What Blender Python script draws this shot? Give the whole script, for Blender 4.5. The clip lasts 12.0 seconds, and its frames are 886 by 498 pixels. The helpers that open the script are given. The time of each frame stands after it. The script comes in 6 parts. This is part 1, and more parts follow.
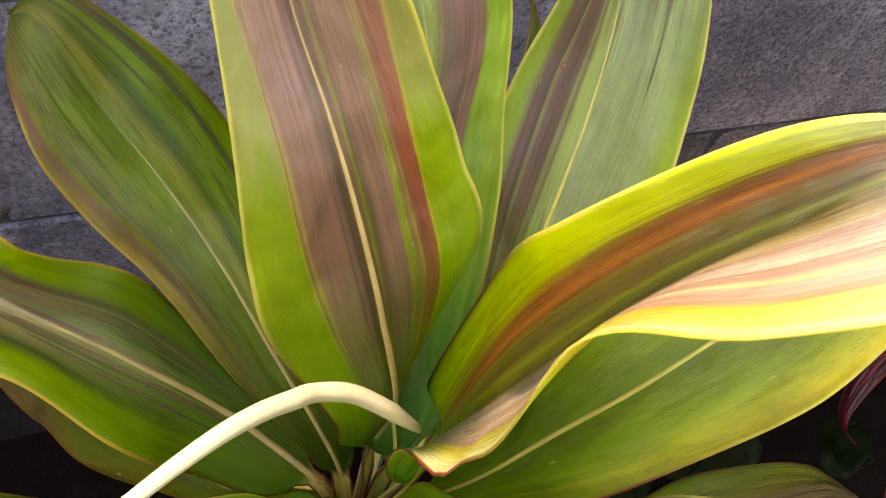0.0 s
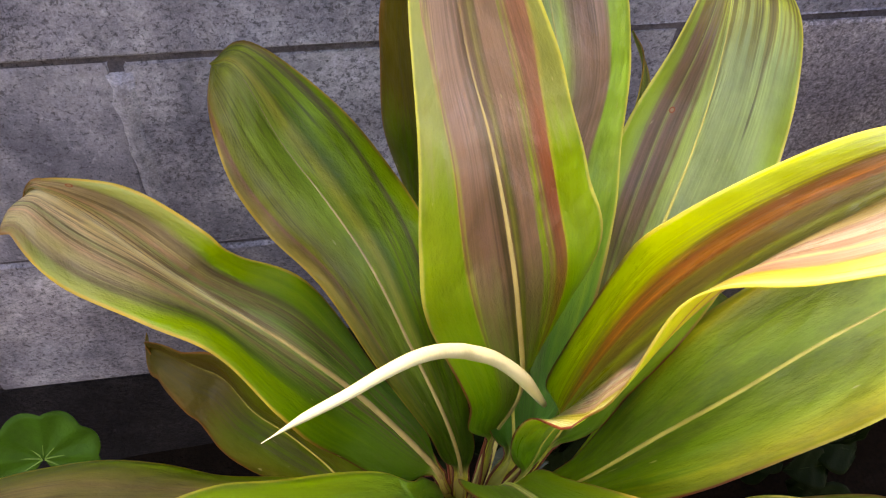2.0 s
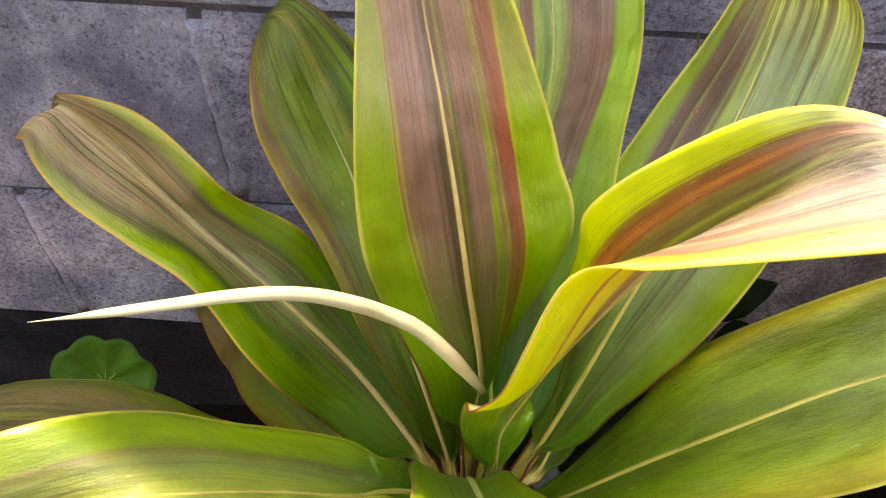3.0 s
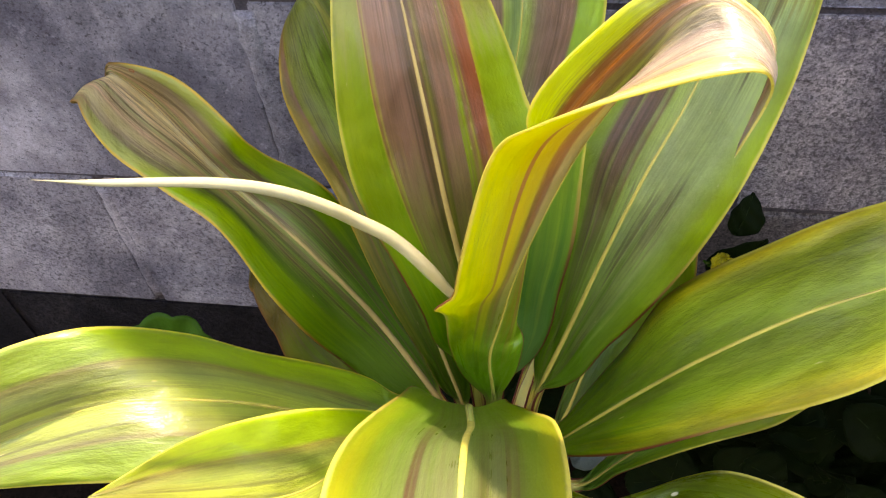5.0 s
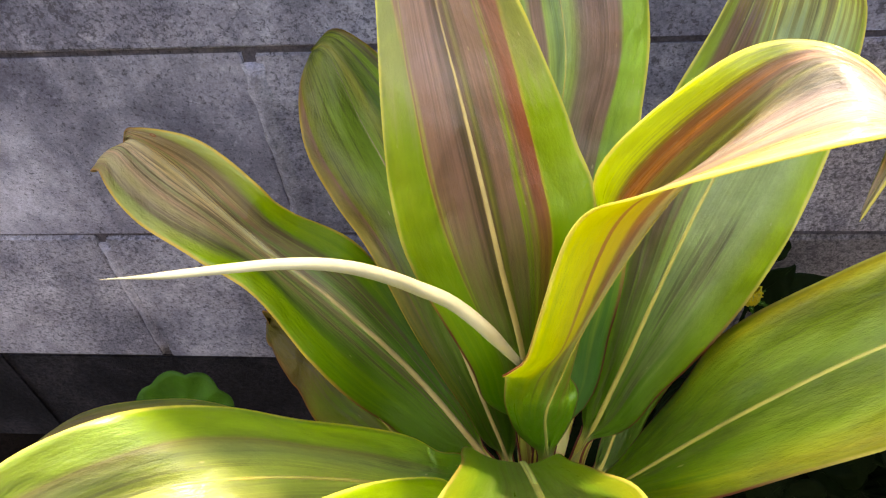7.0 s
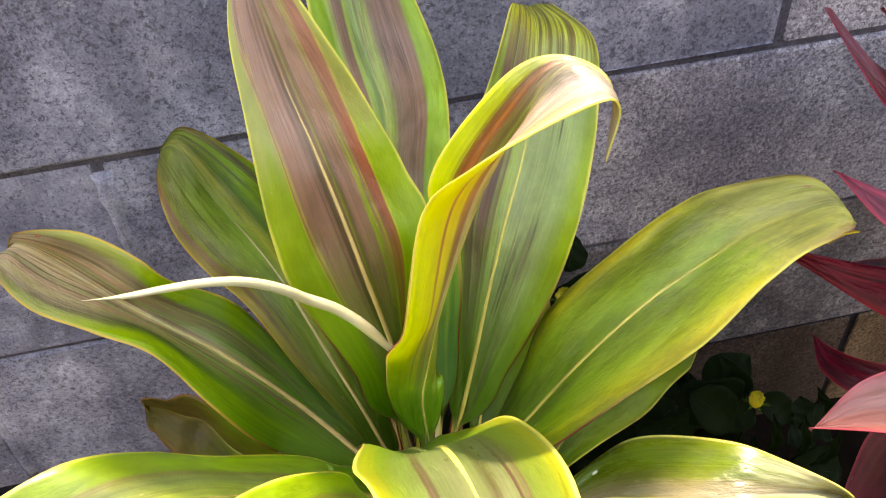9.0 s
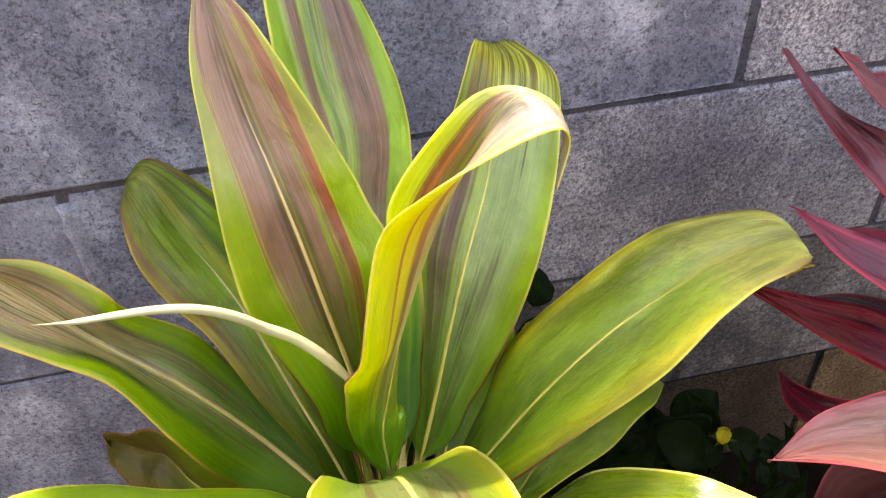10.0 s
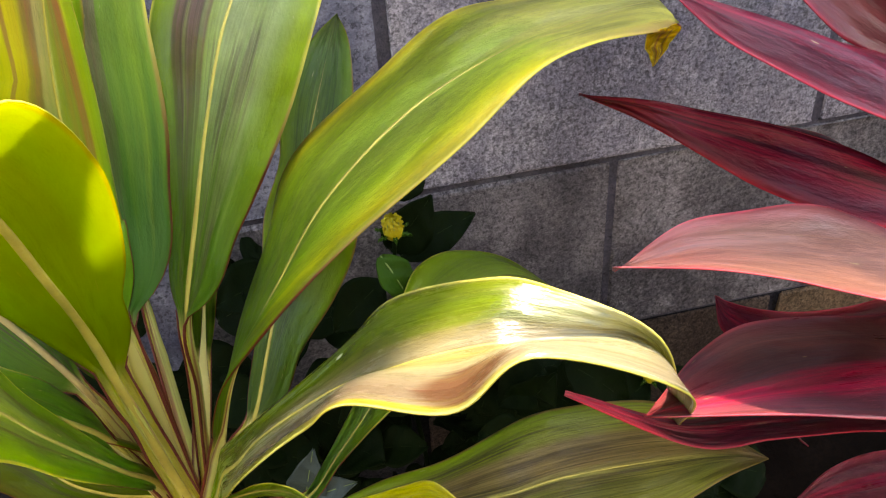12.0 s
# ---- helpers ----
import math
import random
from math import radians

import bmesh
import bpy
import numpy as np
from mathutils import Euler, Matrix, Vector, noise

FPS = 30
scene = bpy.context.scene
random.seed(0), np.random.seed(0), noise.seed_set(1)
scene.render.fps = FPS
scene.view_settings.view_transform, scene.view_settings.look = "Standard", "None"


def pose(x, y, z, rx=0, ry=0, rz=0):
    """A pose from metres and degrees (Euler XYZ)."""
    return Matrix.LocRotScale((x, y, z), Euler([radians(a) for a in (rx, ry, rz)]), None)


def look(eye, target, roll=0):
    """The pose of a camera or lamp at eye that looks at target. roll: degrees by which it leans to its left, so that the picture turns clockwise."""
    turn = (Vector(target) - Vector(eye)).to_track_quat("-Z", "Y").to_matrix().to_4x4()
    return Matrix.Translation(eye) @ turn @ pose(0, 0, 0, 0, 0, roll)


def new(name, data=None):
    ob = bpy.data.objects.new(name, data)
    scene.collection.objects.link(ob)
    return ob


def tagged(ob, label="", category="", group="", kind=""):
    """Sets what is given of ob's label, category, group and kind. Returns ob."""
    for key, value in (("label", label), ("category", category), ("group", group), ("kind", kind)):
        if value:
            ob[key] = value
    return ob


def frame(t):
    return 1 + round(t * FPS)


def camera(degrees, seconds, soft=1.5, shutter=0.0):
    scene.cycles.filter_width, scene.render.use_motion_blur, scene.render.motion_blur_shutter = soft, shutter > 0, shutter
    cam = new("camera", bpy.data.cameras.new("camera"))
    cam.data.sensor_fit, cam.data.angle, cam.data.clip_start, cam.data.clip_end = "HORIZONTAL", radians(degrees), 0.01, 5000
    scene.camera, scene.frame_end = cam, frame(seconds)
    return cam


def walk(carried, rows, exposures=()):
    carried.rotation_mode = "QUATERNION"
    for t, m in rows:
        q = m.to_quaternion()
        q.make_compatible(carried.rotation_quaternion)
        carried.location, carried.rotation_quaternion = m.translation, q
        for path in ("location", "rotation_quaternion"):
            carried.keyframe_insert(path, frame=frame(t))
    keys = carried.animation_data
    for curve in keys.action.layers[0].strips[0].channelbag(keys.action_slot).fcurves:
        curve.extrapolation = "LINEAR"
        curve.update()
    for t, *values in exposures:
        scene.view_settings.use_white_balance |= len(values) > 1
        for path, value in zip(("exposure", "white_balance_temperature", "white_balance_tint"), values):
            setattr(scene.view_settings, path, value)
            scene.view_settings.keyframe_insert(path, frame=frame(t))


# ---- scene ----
cam = camera(52.7, 12.0, soft=1.2)
PATH = [
    (0, (-0.13, 0.52, 0.954), (0.376, 1.462, -0.736), 15.7),
    (0.3, (-0.137, 0.511, 0.965), (0.353, 1.504, -0.7), 15.0),
    (0.5, (-0.137, 0.507, 0.968), (0.332, 1.506, -0.699), 13.9),
    (0.8, (-0.129, 0.503, 0.973), (0.341, 1.539, -0.672), 13.7),
    (1, (-0.128, 0.501, 0.984), (0.312, 1.534, -0.671), 12.1),
    (1.2, (-0.143, 0.493, 0.988), (0.307, 1.543, -0.652), 12.2),
    (1.5, (-0.153, 0.483, 0.987), (0.249, 1.558, -0.651), 10.0),
    (1.8, (-0.161, 0.48, 0.994), (0.241, 1.565, -0.636), 9.4),
    (2, (-0.166, 0.467, 0.994), (0.167, 1.583, -0.632), 8.0),
    (2.2, (-0.159, 0.46, 0.99), (0.074, 1.608, -0.632), 6.6),
    (2.5, (-0.132, 0.457, 0.987), (-0.034, 1.622, -0.635), 4.3),
    (2.8, (-0.1, 0.458, 0.978), (-0.056, 1.63, -0.643), 4.4),
    (3, (-0.08, 0.453, 0.976), (-0.12, 1.621, -0.647), 2.2),
    (3.2, (-0.07, 0.431, 0.988), (-0.218, 1.591, -0.635), 0.6),
    (4.8, (-0.034, 0.398, 0.98), (-0.291, 1.599, -0.598), -4.3),
    (5, (-0.027, 0.397, 0.981), (-0.28, 1.602, -0.595), -6.0),
    (5.5, (-0.026, 0.407, 0.988), (-0.272, 1.637, -0.569), -8.9),
    (6, (-0.045, 0.423, 0.984), (-0.283, 1.67, -0.562), -8.6),
    (6.5, (-0.054, 0.422, 0.979), (-0.285, 1.672, -0.564), -8.0),
    (6.7, (-0.055, 0.42, 0.979), (-0.279, 1.668, -0.567), -7.6),
    (8.3, (-0.096, 0.36, 1.016), (-0.06, 1.671, -0.493), -7.8),
    (8.5, (-0.088, 0.346, 1.018), (0.025, 1.683, -0.465), -7.0),
    (9, (-0.083, 0.321, 1.028), (0.126, 1.712, -0.394), -4.4),
    (9.5, (-0.079, 0.317, 1.035), (0.17, 1.746, -0.342), -3.3),
    (10, (-0.075, 0.314, 1.026), (0.198, 1.755, -0.335), -2.6),
    (10.5, (-0.067, 0.309, 1.016), (0.266, 1.743, -0.338), -0.8),
    (11, (-0.037, 0.309, 1.001), (0.304, 1.744, -0.35), 0.0),
    (11.2, (-0.015, 0.275, 0.97), (0.229, 1.763, -0.344), -0.6),
    (11.5, (0.013, 0.281, 0.921), (0.285, 1.771, -0.385), 2.6),
    (11.7, (0.03, 0.285, 0.878), (0.276, 1.81, -0.388), -0.6),
    (12, (0.037, 0.299, 0.824), (0.315, 1.84, -0.42), -4.3),
]
walk(cam, [(t, look(eye, target, roll)) for t, eye, target, roll in PATH], exposures=[(0, 2.92, 9900, 24), (2.5, 3.04, 9900, 22), (5, 2.88, 9400, 19), (9, 3.14, 9250, 18), (10.5, 3.24, 9250, 18), (11, 3.21, 9250, 18), (11.5, 3.1, 9100, 18), (12, 3.29, 9200, 18)])

# ---- world and sun ----
world = bpy.data.worlds.new("sky")
scene.world = world
world.use_nodes = True
wn = world.node_tree
bg = wn.nodes["Background"]
sky = wn.nodes.new("ShaderNodeTexSky")
sky.sky_type = "NISHITA"
sky.sun_disc = False
SUN_ELEVATION, SUN_AZIMUTH = 60.5, 8.0  # azimuth in degrees from +y towards +x
sky.sun_elevation = radians(SUN_ELEVATION)
sky.sun_rotation = radians(SUN_AZIMUTH)
wn.links.new(sky.outputs[0], bg.inputs[0])
bg.inputs[1].default_value = 0.15
sun_data = bpy.data.lights.new("sun", "SUN")
sun_data.energy, sun_data.angle, sun_data.color = 1.7, radians(2.2), (1.0, 0.95, 0.86)
sun = new("sun", sun_data)
sx = math.sin(radians(SUN_AZIMUTH)) * math.cos(radians(SUN_ELEVATION))
sy = math.cos(radians(SUN_AZIMUTH)) * math.cos(radians(SUN_ELEVATION))
sun.matrix_world = look((4 * sx, 4 * sy, 4 * math.sin(radians(SUN_ELEVATION))), (0, 0, 0))


# ---- materials ----
def node(nt, kind, **values):
    n = nt.nodes.new(kind)
    for key, value in values.items():
        if key in n.inputs:
            n.inputs[key].default_value = value
    return n


def math_node(nt, op, a, b=None, clamp=False):
    n = nt.nodes.new("ShaderNodeMath")
    n.operation, n.use_clamp = op, clamp
    for i, v in enumerate((a, b)):
        if v is None:
            continue
        if isinstance(v, (int, float)):
            n.inputs[i].default_value = v
        else:
            nt.links.new(v, n.inputs[i])
    return n.outputs[0]


def mix_colour(nt, fac, a, b, mode="MIX"):
    n = nt.nodes.new("ShaderNodeMix")
    n.data_type, n.blend_type = "RGBA", mode
    for socket, v in ((n.inputs[0], fac), (n.inputs[6], a), (n.inputs[7], b)):
        if isinstance(v, (int, float)):
            socket.default_value = v
        elif isinstance(v, tuple):
            socket.default_value = (*v, 1) if len(v) == 3 else v
        else:
            nt.links.new(v, socket)
    return n.outputs[2]


def ramp(nt, fac, stops, interpolation="LINEAR"):
    n = nt.nodes.new("ShaderNodeValToRGB")
    n.color_ramp.interpolation = interpolation
    els = n.color_ramp.elements
    while len(els) < len(stops):
        els.new(0.5)
    for e, (p, c) in zip(els, stops):
        e.position = p
        e.color = (c, c, c, 1) if isinstance(c, (int, float)) else (*c, 1)
    nt.links.new(fac, n.inputs[0])
    return n.outputs[0]


def material(name):
    m = bpy.data.materials.new(name)
    m.use_nodes = True
    return m, m.node_tree, m.node_tree.nodes["Principled BSDF"]


def noise_at(nt, vector, scale, detail=4.0, rough=0.55):
    n = node(nt, "ShaderNodeTexNoise", Scale=scale, Detail=detail, Roughness=rough)
    nt.links.new(vector, n.inputs["Vector"])
    return n.outputs["Fac"]


def bump(nt, bsdf, height, strength, distance):
    b = node(nt, "ShaderNodeBump", Strength=strength, Distance=distance)
    nt.links.new(height, b.inputs["Height"])
    nt.links.new(b.outputs[0], bsdf.inputs["Normal"])
    return b.outputs[0]


def leaf_material(name, bands, base_green, edge, seed, gloss=0.36, through_light=0.40, streak=0.5, streak_colour=(0.10, 0.075, 0.045), base_end=0.10, tip_tint=(0.22, 0.12, 0.05), tip_amount=0.3, tip_from=0.84, flare=0.7, lean=0.16, patch=None, spots=(), hairs=0.10, glow=(0.34, 0.62, 0.02), glow_amount=0.22, sheen=0.45, smudge=0.40, tip_streak=0.0, streak_from=0.0, stalked=1.0, coat=0.0, brown_edge=0.0, red_to=0.30, through_tint=(2.6, 2.6, 1.2), tone=1.0, core=0.30):
    """bands: (position across the blade 0..1, colour) from the left edge to the right one. Veins run out from the rib to the edges."""
    m, nt, p = material(name)
    uv = nt.nodes.new("ShaderNodeUVMap")
    sep = nt.nodes.new("ShaderNodeSeparateXYZ")
    nt.links.new(uv.outputs[0], sep.inputs[0])
    u, v = sep.outputs[0], sep.outputs[1]
    off = math_node(nt, "SUBTRACT", u, 0.5)
    side = math_node(nt, "ABSOLUTE", off)
    vein = math_node(nt, "SUBTRACT", u, math_node(nt, "MULTIPLY", math_node(nt, "MULTIPLY", math_node(nt, "SIGN", off), v), lean))

    def stretched(ku, kv, k, cross=vein):
        c = nt.nodes.new("ShaderNodeCombineXYZ")
        nt.links.new(math_node(nt, "MULTIPLY", cross, ku), c.inputs[0])
        nt.links.new(math_node(nt, "MULTIPLY", v, kv), c.inputs[1])
        c.inputs[2].default_value = seed * 3.7 + k
        return c.outputs[0]

    broad = noise_at(nt, stretched(11, 0.9, 0), 1.0, 3)
    strip = noise_at(nt, stretched(19, 1.4, 2), 1.0, 4, 0.65)
    fine = noise_at(nt, stretched(38, 1.6, 3), 1.0, 5, 0.72)
    hair = noise_at(nt, stretched(75, 1.6, 5), 1.0, 4, 0.8)
    blot = noise_at(nt, stretched(4, 6.0, 8, u), 1.0, 6, 0.68)
    shift = math_node(nt, "ADD", math_node(nt, "MULTIPLY", math_node(nt, "SUBTRACT", broad, 0.5), 0.13),
                      math_node(nt, "MULTIPLY", math_node(nt, "SUBTRACT", fine, 0.5), 0.02))
    widen = math_node(nt, "ADD", math_node(nt, "MULTIPLY", math_node(nt, "SUBTRACT", 0.62, v), flare), 1.0)
    across = math_node(nt, "ADD", math_node(nt, "ADD", math_node(nt, "MULTIPLY", off, widen), 0.5), shift)
    colour = ramp(nt, across, tuple((q, tuple(tone * x for x in c)) for q, c in bands))
    striped = ramp(nt, math_node(nt, "ABSOLUTE", math_node(nt, "SUBTRACT", across, 0.5)), ((core - 0.05, 1.0), (core + 0.02, 0.08)))
    # green base of the blade, reaching up further in streaks
    reach = math_node(nt, "ADD", v, math_node(nt, "MULTIPLY", math_node(nt, "SUBTRACT", strip, 0.5), 0.4))
    low = ramp(nt, reach, ((max(base_end - 0.16, 0.0), 1.0), (base_end + 0.20, 0.0)))
    colour = mix_colour(nt, low, colour, base_green)
    if patch:
        pu, pv, ru, rv, pc = patch
        du = math_node(nt, "DIVIDE", math_node(nt, "SUBTRACT", u, pu), ru)
        dv = math_node(nt, "DIVIDE", math_node(nt, "SUBTRACT", v, pv), rv)
        d2 = math_node(nt, "ADD", math_node(nt, "MULTIPLY", du, du), math_node(nt, "MULTIPLY", dv, dv))
        d2 = math_node(nt, "ADD", d2, math_node(nt, "MULTIPLY", math_node(nt, "SUBTRACT", fine, 0.5), 1.6))
        colour = mix_colour(nt, ramp(nt, d2, ((0.5, 1.0), (1.1, 0.0))), colour, pc)
    # tip tint, and the petiole below the blade
    tip = math_node(nt, "MULTIPLY", ramp(nt, math_node(nt, "ADD", v, math_node(nt, "MULTIPLY", math_node(nt, "SUBTRACT", strip, 0.5), 0.25)), ((tip_from, 0.0), (min(tip_from + 0.11, 1.0), 1.0))), tip_amount)
    colour = mix_colour(nt, tip, colour, tip_tint)
    stalk = ramp(nt, math_node(nt, "ADD", v, 0.5), ((0.46, 1.0), (0.51, 0.0)))
    # stalk colour lightened to make up for light that misses it
    colour = mix_colour(nt, math_node(nt, "MULTIPLY", stalk, stalked), colour, (0.84, 0.80, 0.30))
    # broad and narrow dark streaks along the veins, cloudy smudges, pale hair lines
    cluster = noise_at(nt, stretched(5, 2.6, 13), 1.0, 3, 0.6)
    inner = math_node(nt, "MULTIPLY", striped, ramp(nt, cluster, ((0.42, 0.15), (0.52, 1.0))))
    if streak_from:
        inner = math_node(nt, "MULTIPLY", inner, ramp(nt, u, ((streak_from - 0.06, 0.15), (streak_from, 1.0))))
    wide = math_node(nt, "MULTIPLY", ramp(nt, strip, ((0.53, 0.0), (0.57, 1.0))), inner)
    colour = mix_colour(nt, math_node(nt, "MULTIPLY", wide, min(streak * 0.9, 1.0)), colour, streak_colour)
    if tip_streak:
        late = math_node(nt, "MULTIPLY", ramp(nt, strip, ((0.47, 0.0), (0.53, 1.0))), ramp(nt, v, ((0.66, 0.0), (0.84, tip_streak))))
        colour = mix_colour(nt, late, colour, (0.13, 0.07, 0.02))
    narrow = math_node(nt, "MULTIPLY", ramp(nt, fine, ((0.54, 0.0), (0.58, 1.0))), inner)
    colour = mix_colour(nt, math_node(nt, "MULTIPLY", narrow, min(streak * 0.8, 1.0)), colour, tuple(0.6 * c for c in streak_colour))
    lines = math_node(nt, "MULTIPLY", math_node(nt, "MULTIPLY", striped, ramp(nt, cluster, ((0.40, 0.45), (0.55, 1.0)))), min(hairs * 2.0, 1.0))
    colour = mix_colour(nt, lines, colour, ramp(nt, hair, ((0.42, 0.55), (0.50, 1.0), (0.58, 1.6))), "MULTIPLY")
    # besides real smudges, these blotches paint in uneven waxy sheen
    colour = mix_colour(nt, smudge, colour, ramp(nt, blot, ((0.36, 0.35), (0.60, 1.0))), "MULTIPLY")
    # thin edge
    rim = ramp(nt, math_node(nt, "ADD", side, math_node(nt, "MULTIPLY", math_node(nt, "SUBTRACT", blot, 0.5), 0.04)), ((0.478, 0.0), (0.490, 1.0)))
    dry = math_node(nt, "MULTIPLY", ramp(nt, v, ((0.74, 0.0), (0.90, 1.0))), math_node(nt, "MULTIPLY", ramp(nt, math_node(nt, "ADD", side, math_node(nt, "MULTIPLY", math_node(nt, "SUBTRACT", blot, 0.5), 0.3)), ((0.40, 0.0), (0.48, 1.0))), 0.8 * brown_edge))
    colour = mix_colour(nt, dry, colour, (0.27, 0.13, 0.045))
    edge_colour = mix_colour(nt, ramp(nt, v, ((red_to - 0.16, 1.0), (red_to, 0.0))), edge, (0.17, 0.025, 0.018))
    edge_colour = mix_colour(nt, math_node(nt, "MULTIPLY", ramp(nt, v, ((0.76, 0.0), (0.88, 1.0))), brown_edge), edge_colour, (0.26, 0.12, 0.04))
    colour = mix_colour(nt, rim, colour, edge_colour)
    # sparse pale flecks and ringed spots
    fl = noise_at(nt, stretched(30, 26, 11, u), 1.0, 1)
    colour = mix_colour(nt, math_node(nt, "MULTIPLY", ramp(nt, fl, ((0.78, 0.0), (0.81, 1.0))), 0.6), colour, (0.55, 0.48, 0.25))
    for su, sv, ru, rv, core, ring in spots:
        du = math_node(nt, "DIVIDE", math_node(nt, "SUBTRACT", u, su), ru)
        dv = math_node(nt, "DIVIDE", math_node(nt, "SUBTRACT", v, sv), rv)
        d2 = math_node(nt, "ADD", math_node(nt, "MULTIPLY", du, du), math_node(nt, "MULTIPLY", dv, dv))
        colour = mix_colour(nt, ramp(nt, d2, ((0.8, 1.0), (1.0, 0.0))), colour, ring)
        colour = mix_colour(nt, ramp(nt, d2, ((0.25, 1.0), (0.4, 0.0))), colour, core)
    nt.links.new(colour, p.inputs["Base Color"])
    p.inputs["Specular IOR Level"].default_value = sheen
    p.inputs["Coat Weight"].default_value = coat
    p.inputs["Coat Roughness"].default_value = 0.32
    nt.links.new(ramp(nt, math_node(nt, "ADD", math_node(nt, "MULTIPLY", blot, 0.6), math_node(nt, "MULTIPLY", fine, 0.4)), ((0.3, gloss - 0.08), (0.7, gloss + 0.14))), p.inputs["Roughness"])
    h = math_node(nt, "ADD", math_node(nt, "MULTIPLY", hair, 0.15), math_node(nt, "ADD", math_node(nt, "MULTIPLY", fine, 0.4), math_node(nt, "MULTIPLY", blot, 7.0)))
    swell = node(nt, "ShaderNodeBump", Strength=1.0, Distance=0.008)
    nt.links.new(noise_at(nt, stretched(3.2, 7.5, 21, u), 1.0, 2, 0.45), swell.inputs["Height"])
    nrm = bump(nt, p, h, 0.32, 0.0012)
    nt.links.new(swell.outputs[0], nrm.node.inputs["Normal"])
    tr = nt.nodes.new("ShaderNodeBsdfTranslucent")
    tcol = mix_colour(nt, 1.0, colour, through_tint, "MULTIPLY")
    tcol = mix_colour(nt, glow_amount, tcol, glow)
    nt.links.new(tcol, tr.inputs[0])
    nt.links.new(nrm, tr.inputs["Normal"])
    mx = nt.nodes.new("ShaderNodeMixShader")
    mx.inputs[0].default_value = through_light
    nt.links.new(p.outputs[0], mx.inputs[1])
    nt.links.new(tr.outputs[0], mx.inputs[2])
    nt.links.new(mx.outputs[0], nt.nodes["Material Output"].inputs[0])
    return m


def plain_material(name, colour, rough=0.5, vary=0.25, scale=40.0, bump_strength=0.2, spread=None, sheen=0.3):
    m, nt, p = material(name)
    p.inputs["Specular IOR Level"].default_value = sheen
    tc = nt.nodes.new("ShaderNodeTexCoord")
    n1 = noise_at(nt, tc.outputs["Object"], scale, 5)
    n2 = noise_at(nt, tc.outputs["Object"], scale * 7, 3)
    c = mix_colour(nt, vary, colour, ramp(nt, n1, ((0.3, 0.15), (0.7, 1.0))), "MULTIPLY")
    if spread:
        c = mix_colour(nt, ramp(nt, n2, ((0.45, 0.0), (0.65, 1.0))), c, spread)
    nt.links.new(c, p.inputs["Base Color"])
    p.inputs["Roughness"].default_value = rough
    bump(nt, p, math_node(nt, "ADD", n1, math_node(nt, "MULTIPLY", n2, 0.5)), bump_strength, 0.003)
    return m


def fleshy_material(name, colour, blush, through_light=0.5):
    """Pale juicy stalk that lets some light through, with blushed streaks along it."""
    m, nt, p = material(name)
    uv = nt.nodes.new("ShaderNodeUVMap")
    sep = nt.nodes.new("ShaderNodeSeparateXYZ")
    nt.links.new(uv.outputs[0], sep.inputs[0])
    u, v = sep.outputs[0], sep.outputs[1]
    own = nt.nodes.new("ShaderNodeObjectInfo").outputs["Random"]
    at = nt.nodes.new("ShaderNodeCombineXYZ")
    nt.links.new(math_node(nt, "MULTIPLY", u, 5.0), at.inputs[0])
    nt.links.new(math_node(nt, "MULTIPLY", v, 0.9), at.inputs[1])
    nt.links.new(math_node(nt, "MULTIPLY", own, 50.0), at.inputs[2])
    lines = noise_at(nt, at.outputs[0], 1.0, 4, 0.6)
    off = math_node(nt, "ABSOLUTE", math_node(nt, "SUBTRACT", u, 0.5))
    c = mix_colour(nt, ramp(nt, own, ((0.2, 0.0), (0.8, 0.7))), colour, (0.62, 0.72, 0.16))
    c = mix_colour(nt, math_node(nt, "MULTIPLY", ramp(nt, lines, ((0.57, 0.0), (0.64, 1.0))), 0.7), c, blush)
    c = mix_colour(nt, math_node(nt, "MULTIPLY", ramp(nt, off, ((0.42, 0.0), (0.49, 1.0))), 0.8), c, (0.30, 0.09, 0.05))
    nt.links.new(c, p.inputs["Base Color"])
    p.inputs["Roughness"].default_value = 0.4
    p.inputs["Specular IOR Level"].default_value = 0.35
    bump(nt, p, lines, 0.15, 0.002)
    tr = nt.nodes.new("ShaderNodeBsdfTranslucent")
    nt.links.new(c, tr.inputs[0])
    mx = nt.nodes.new("ShaderNodeMixShader")
    mx.inputs[0].default_value = through_light
    nt.links.new(p.outputs[0], mx.inputs[1])
    nt.links.new(tr.outputs[0], mx.inputs[2])
    nt.links.new(mx.outputs[0], nt.nodes["Material Output"].inputs[0])
    return m


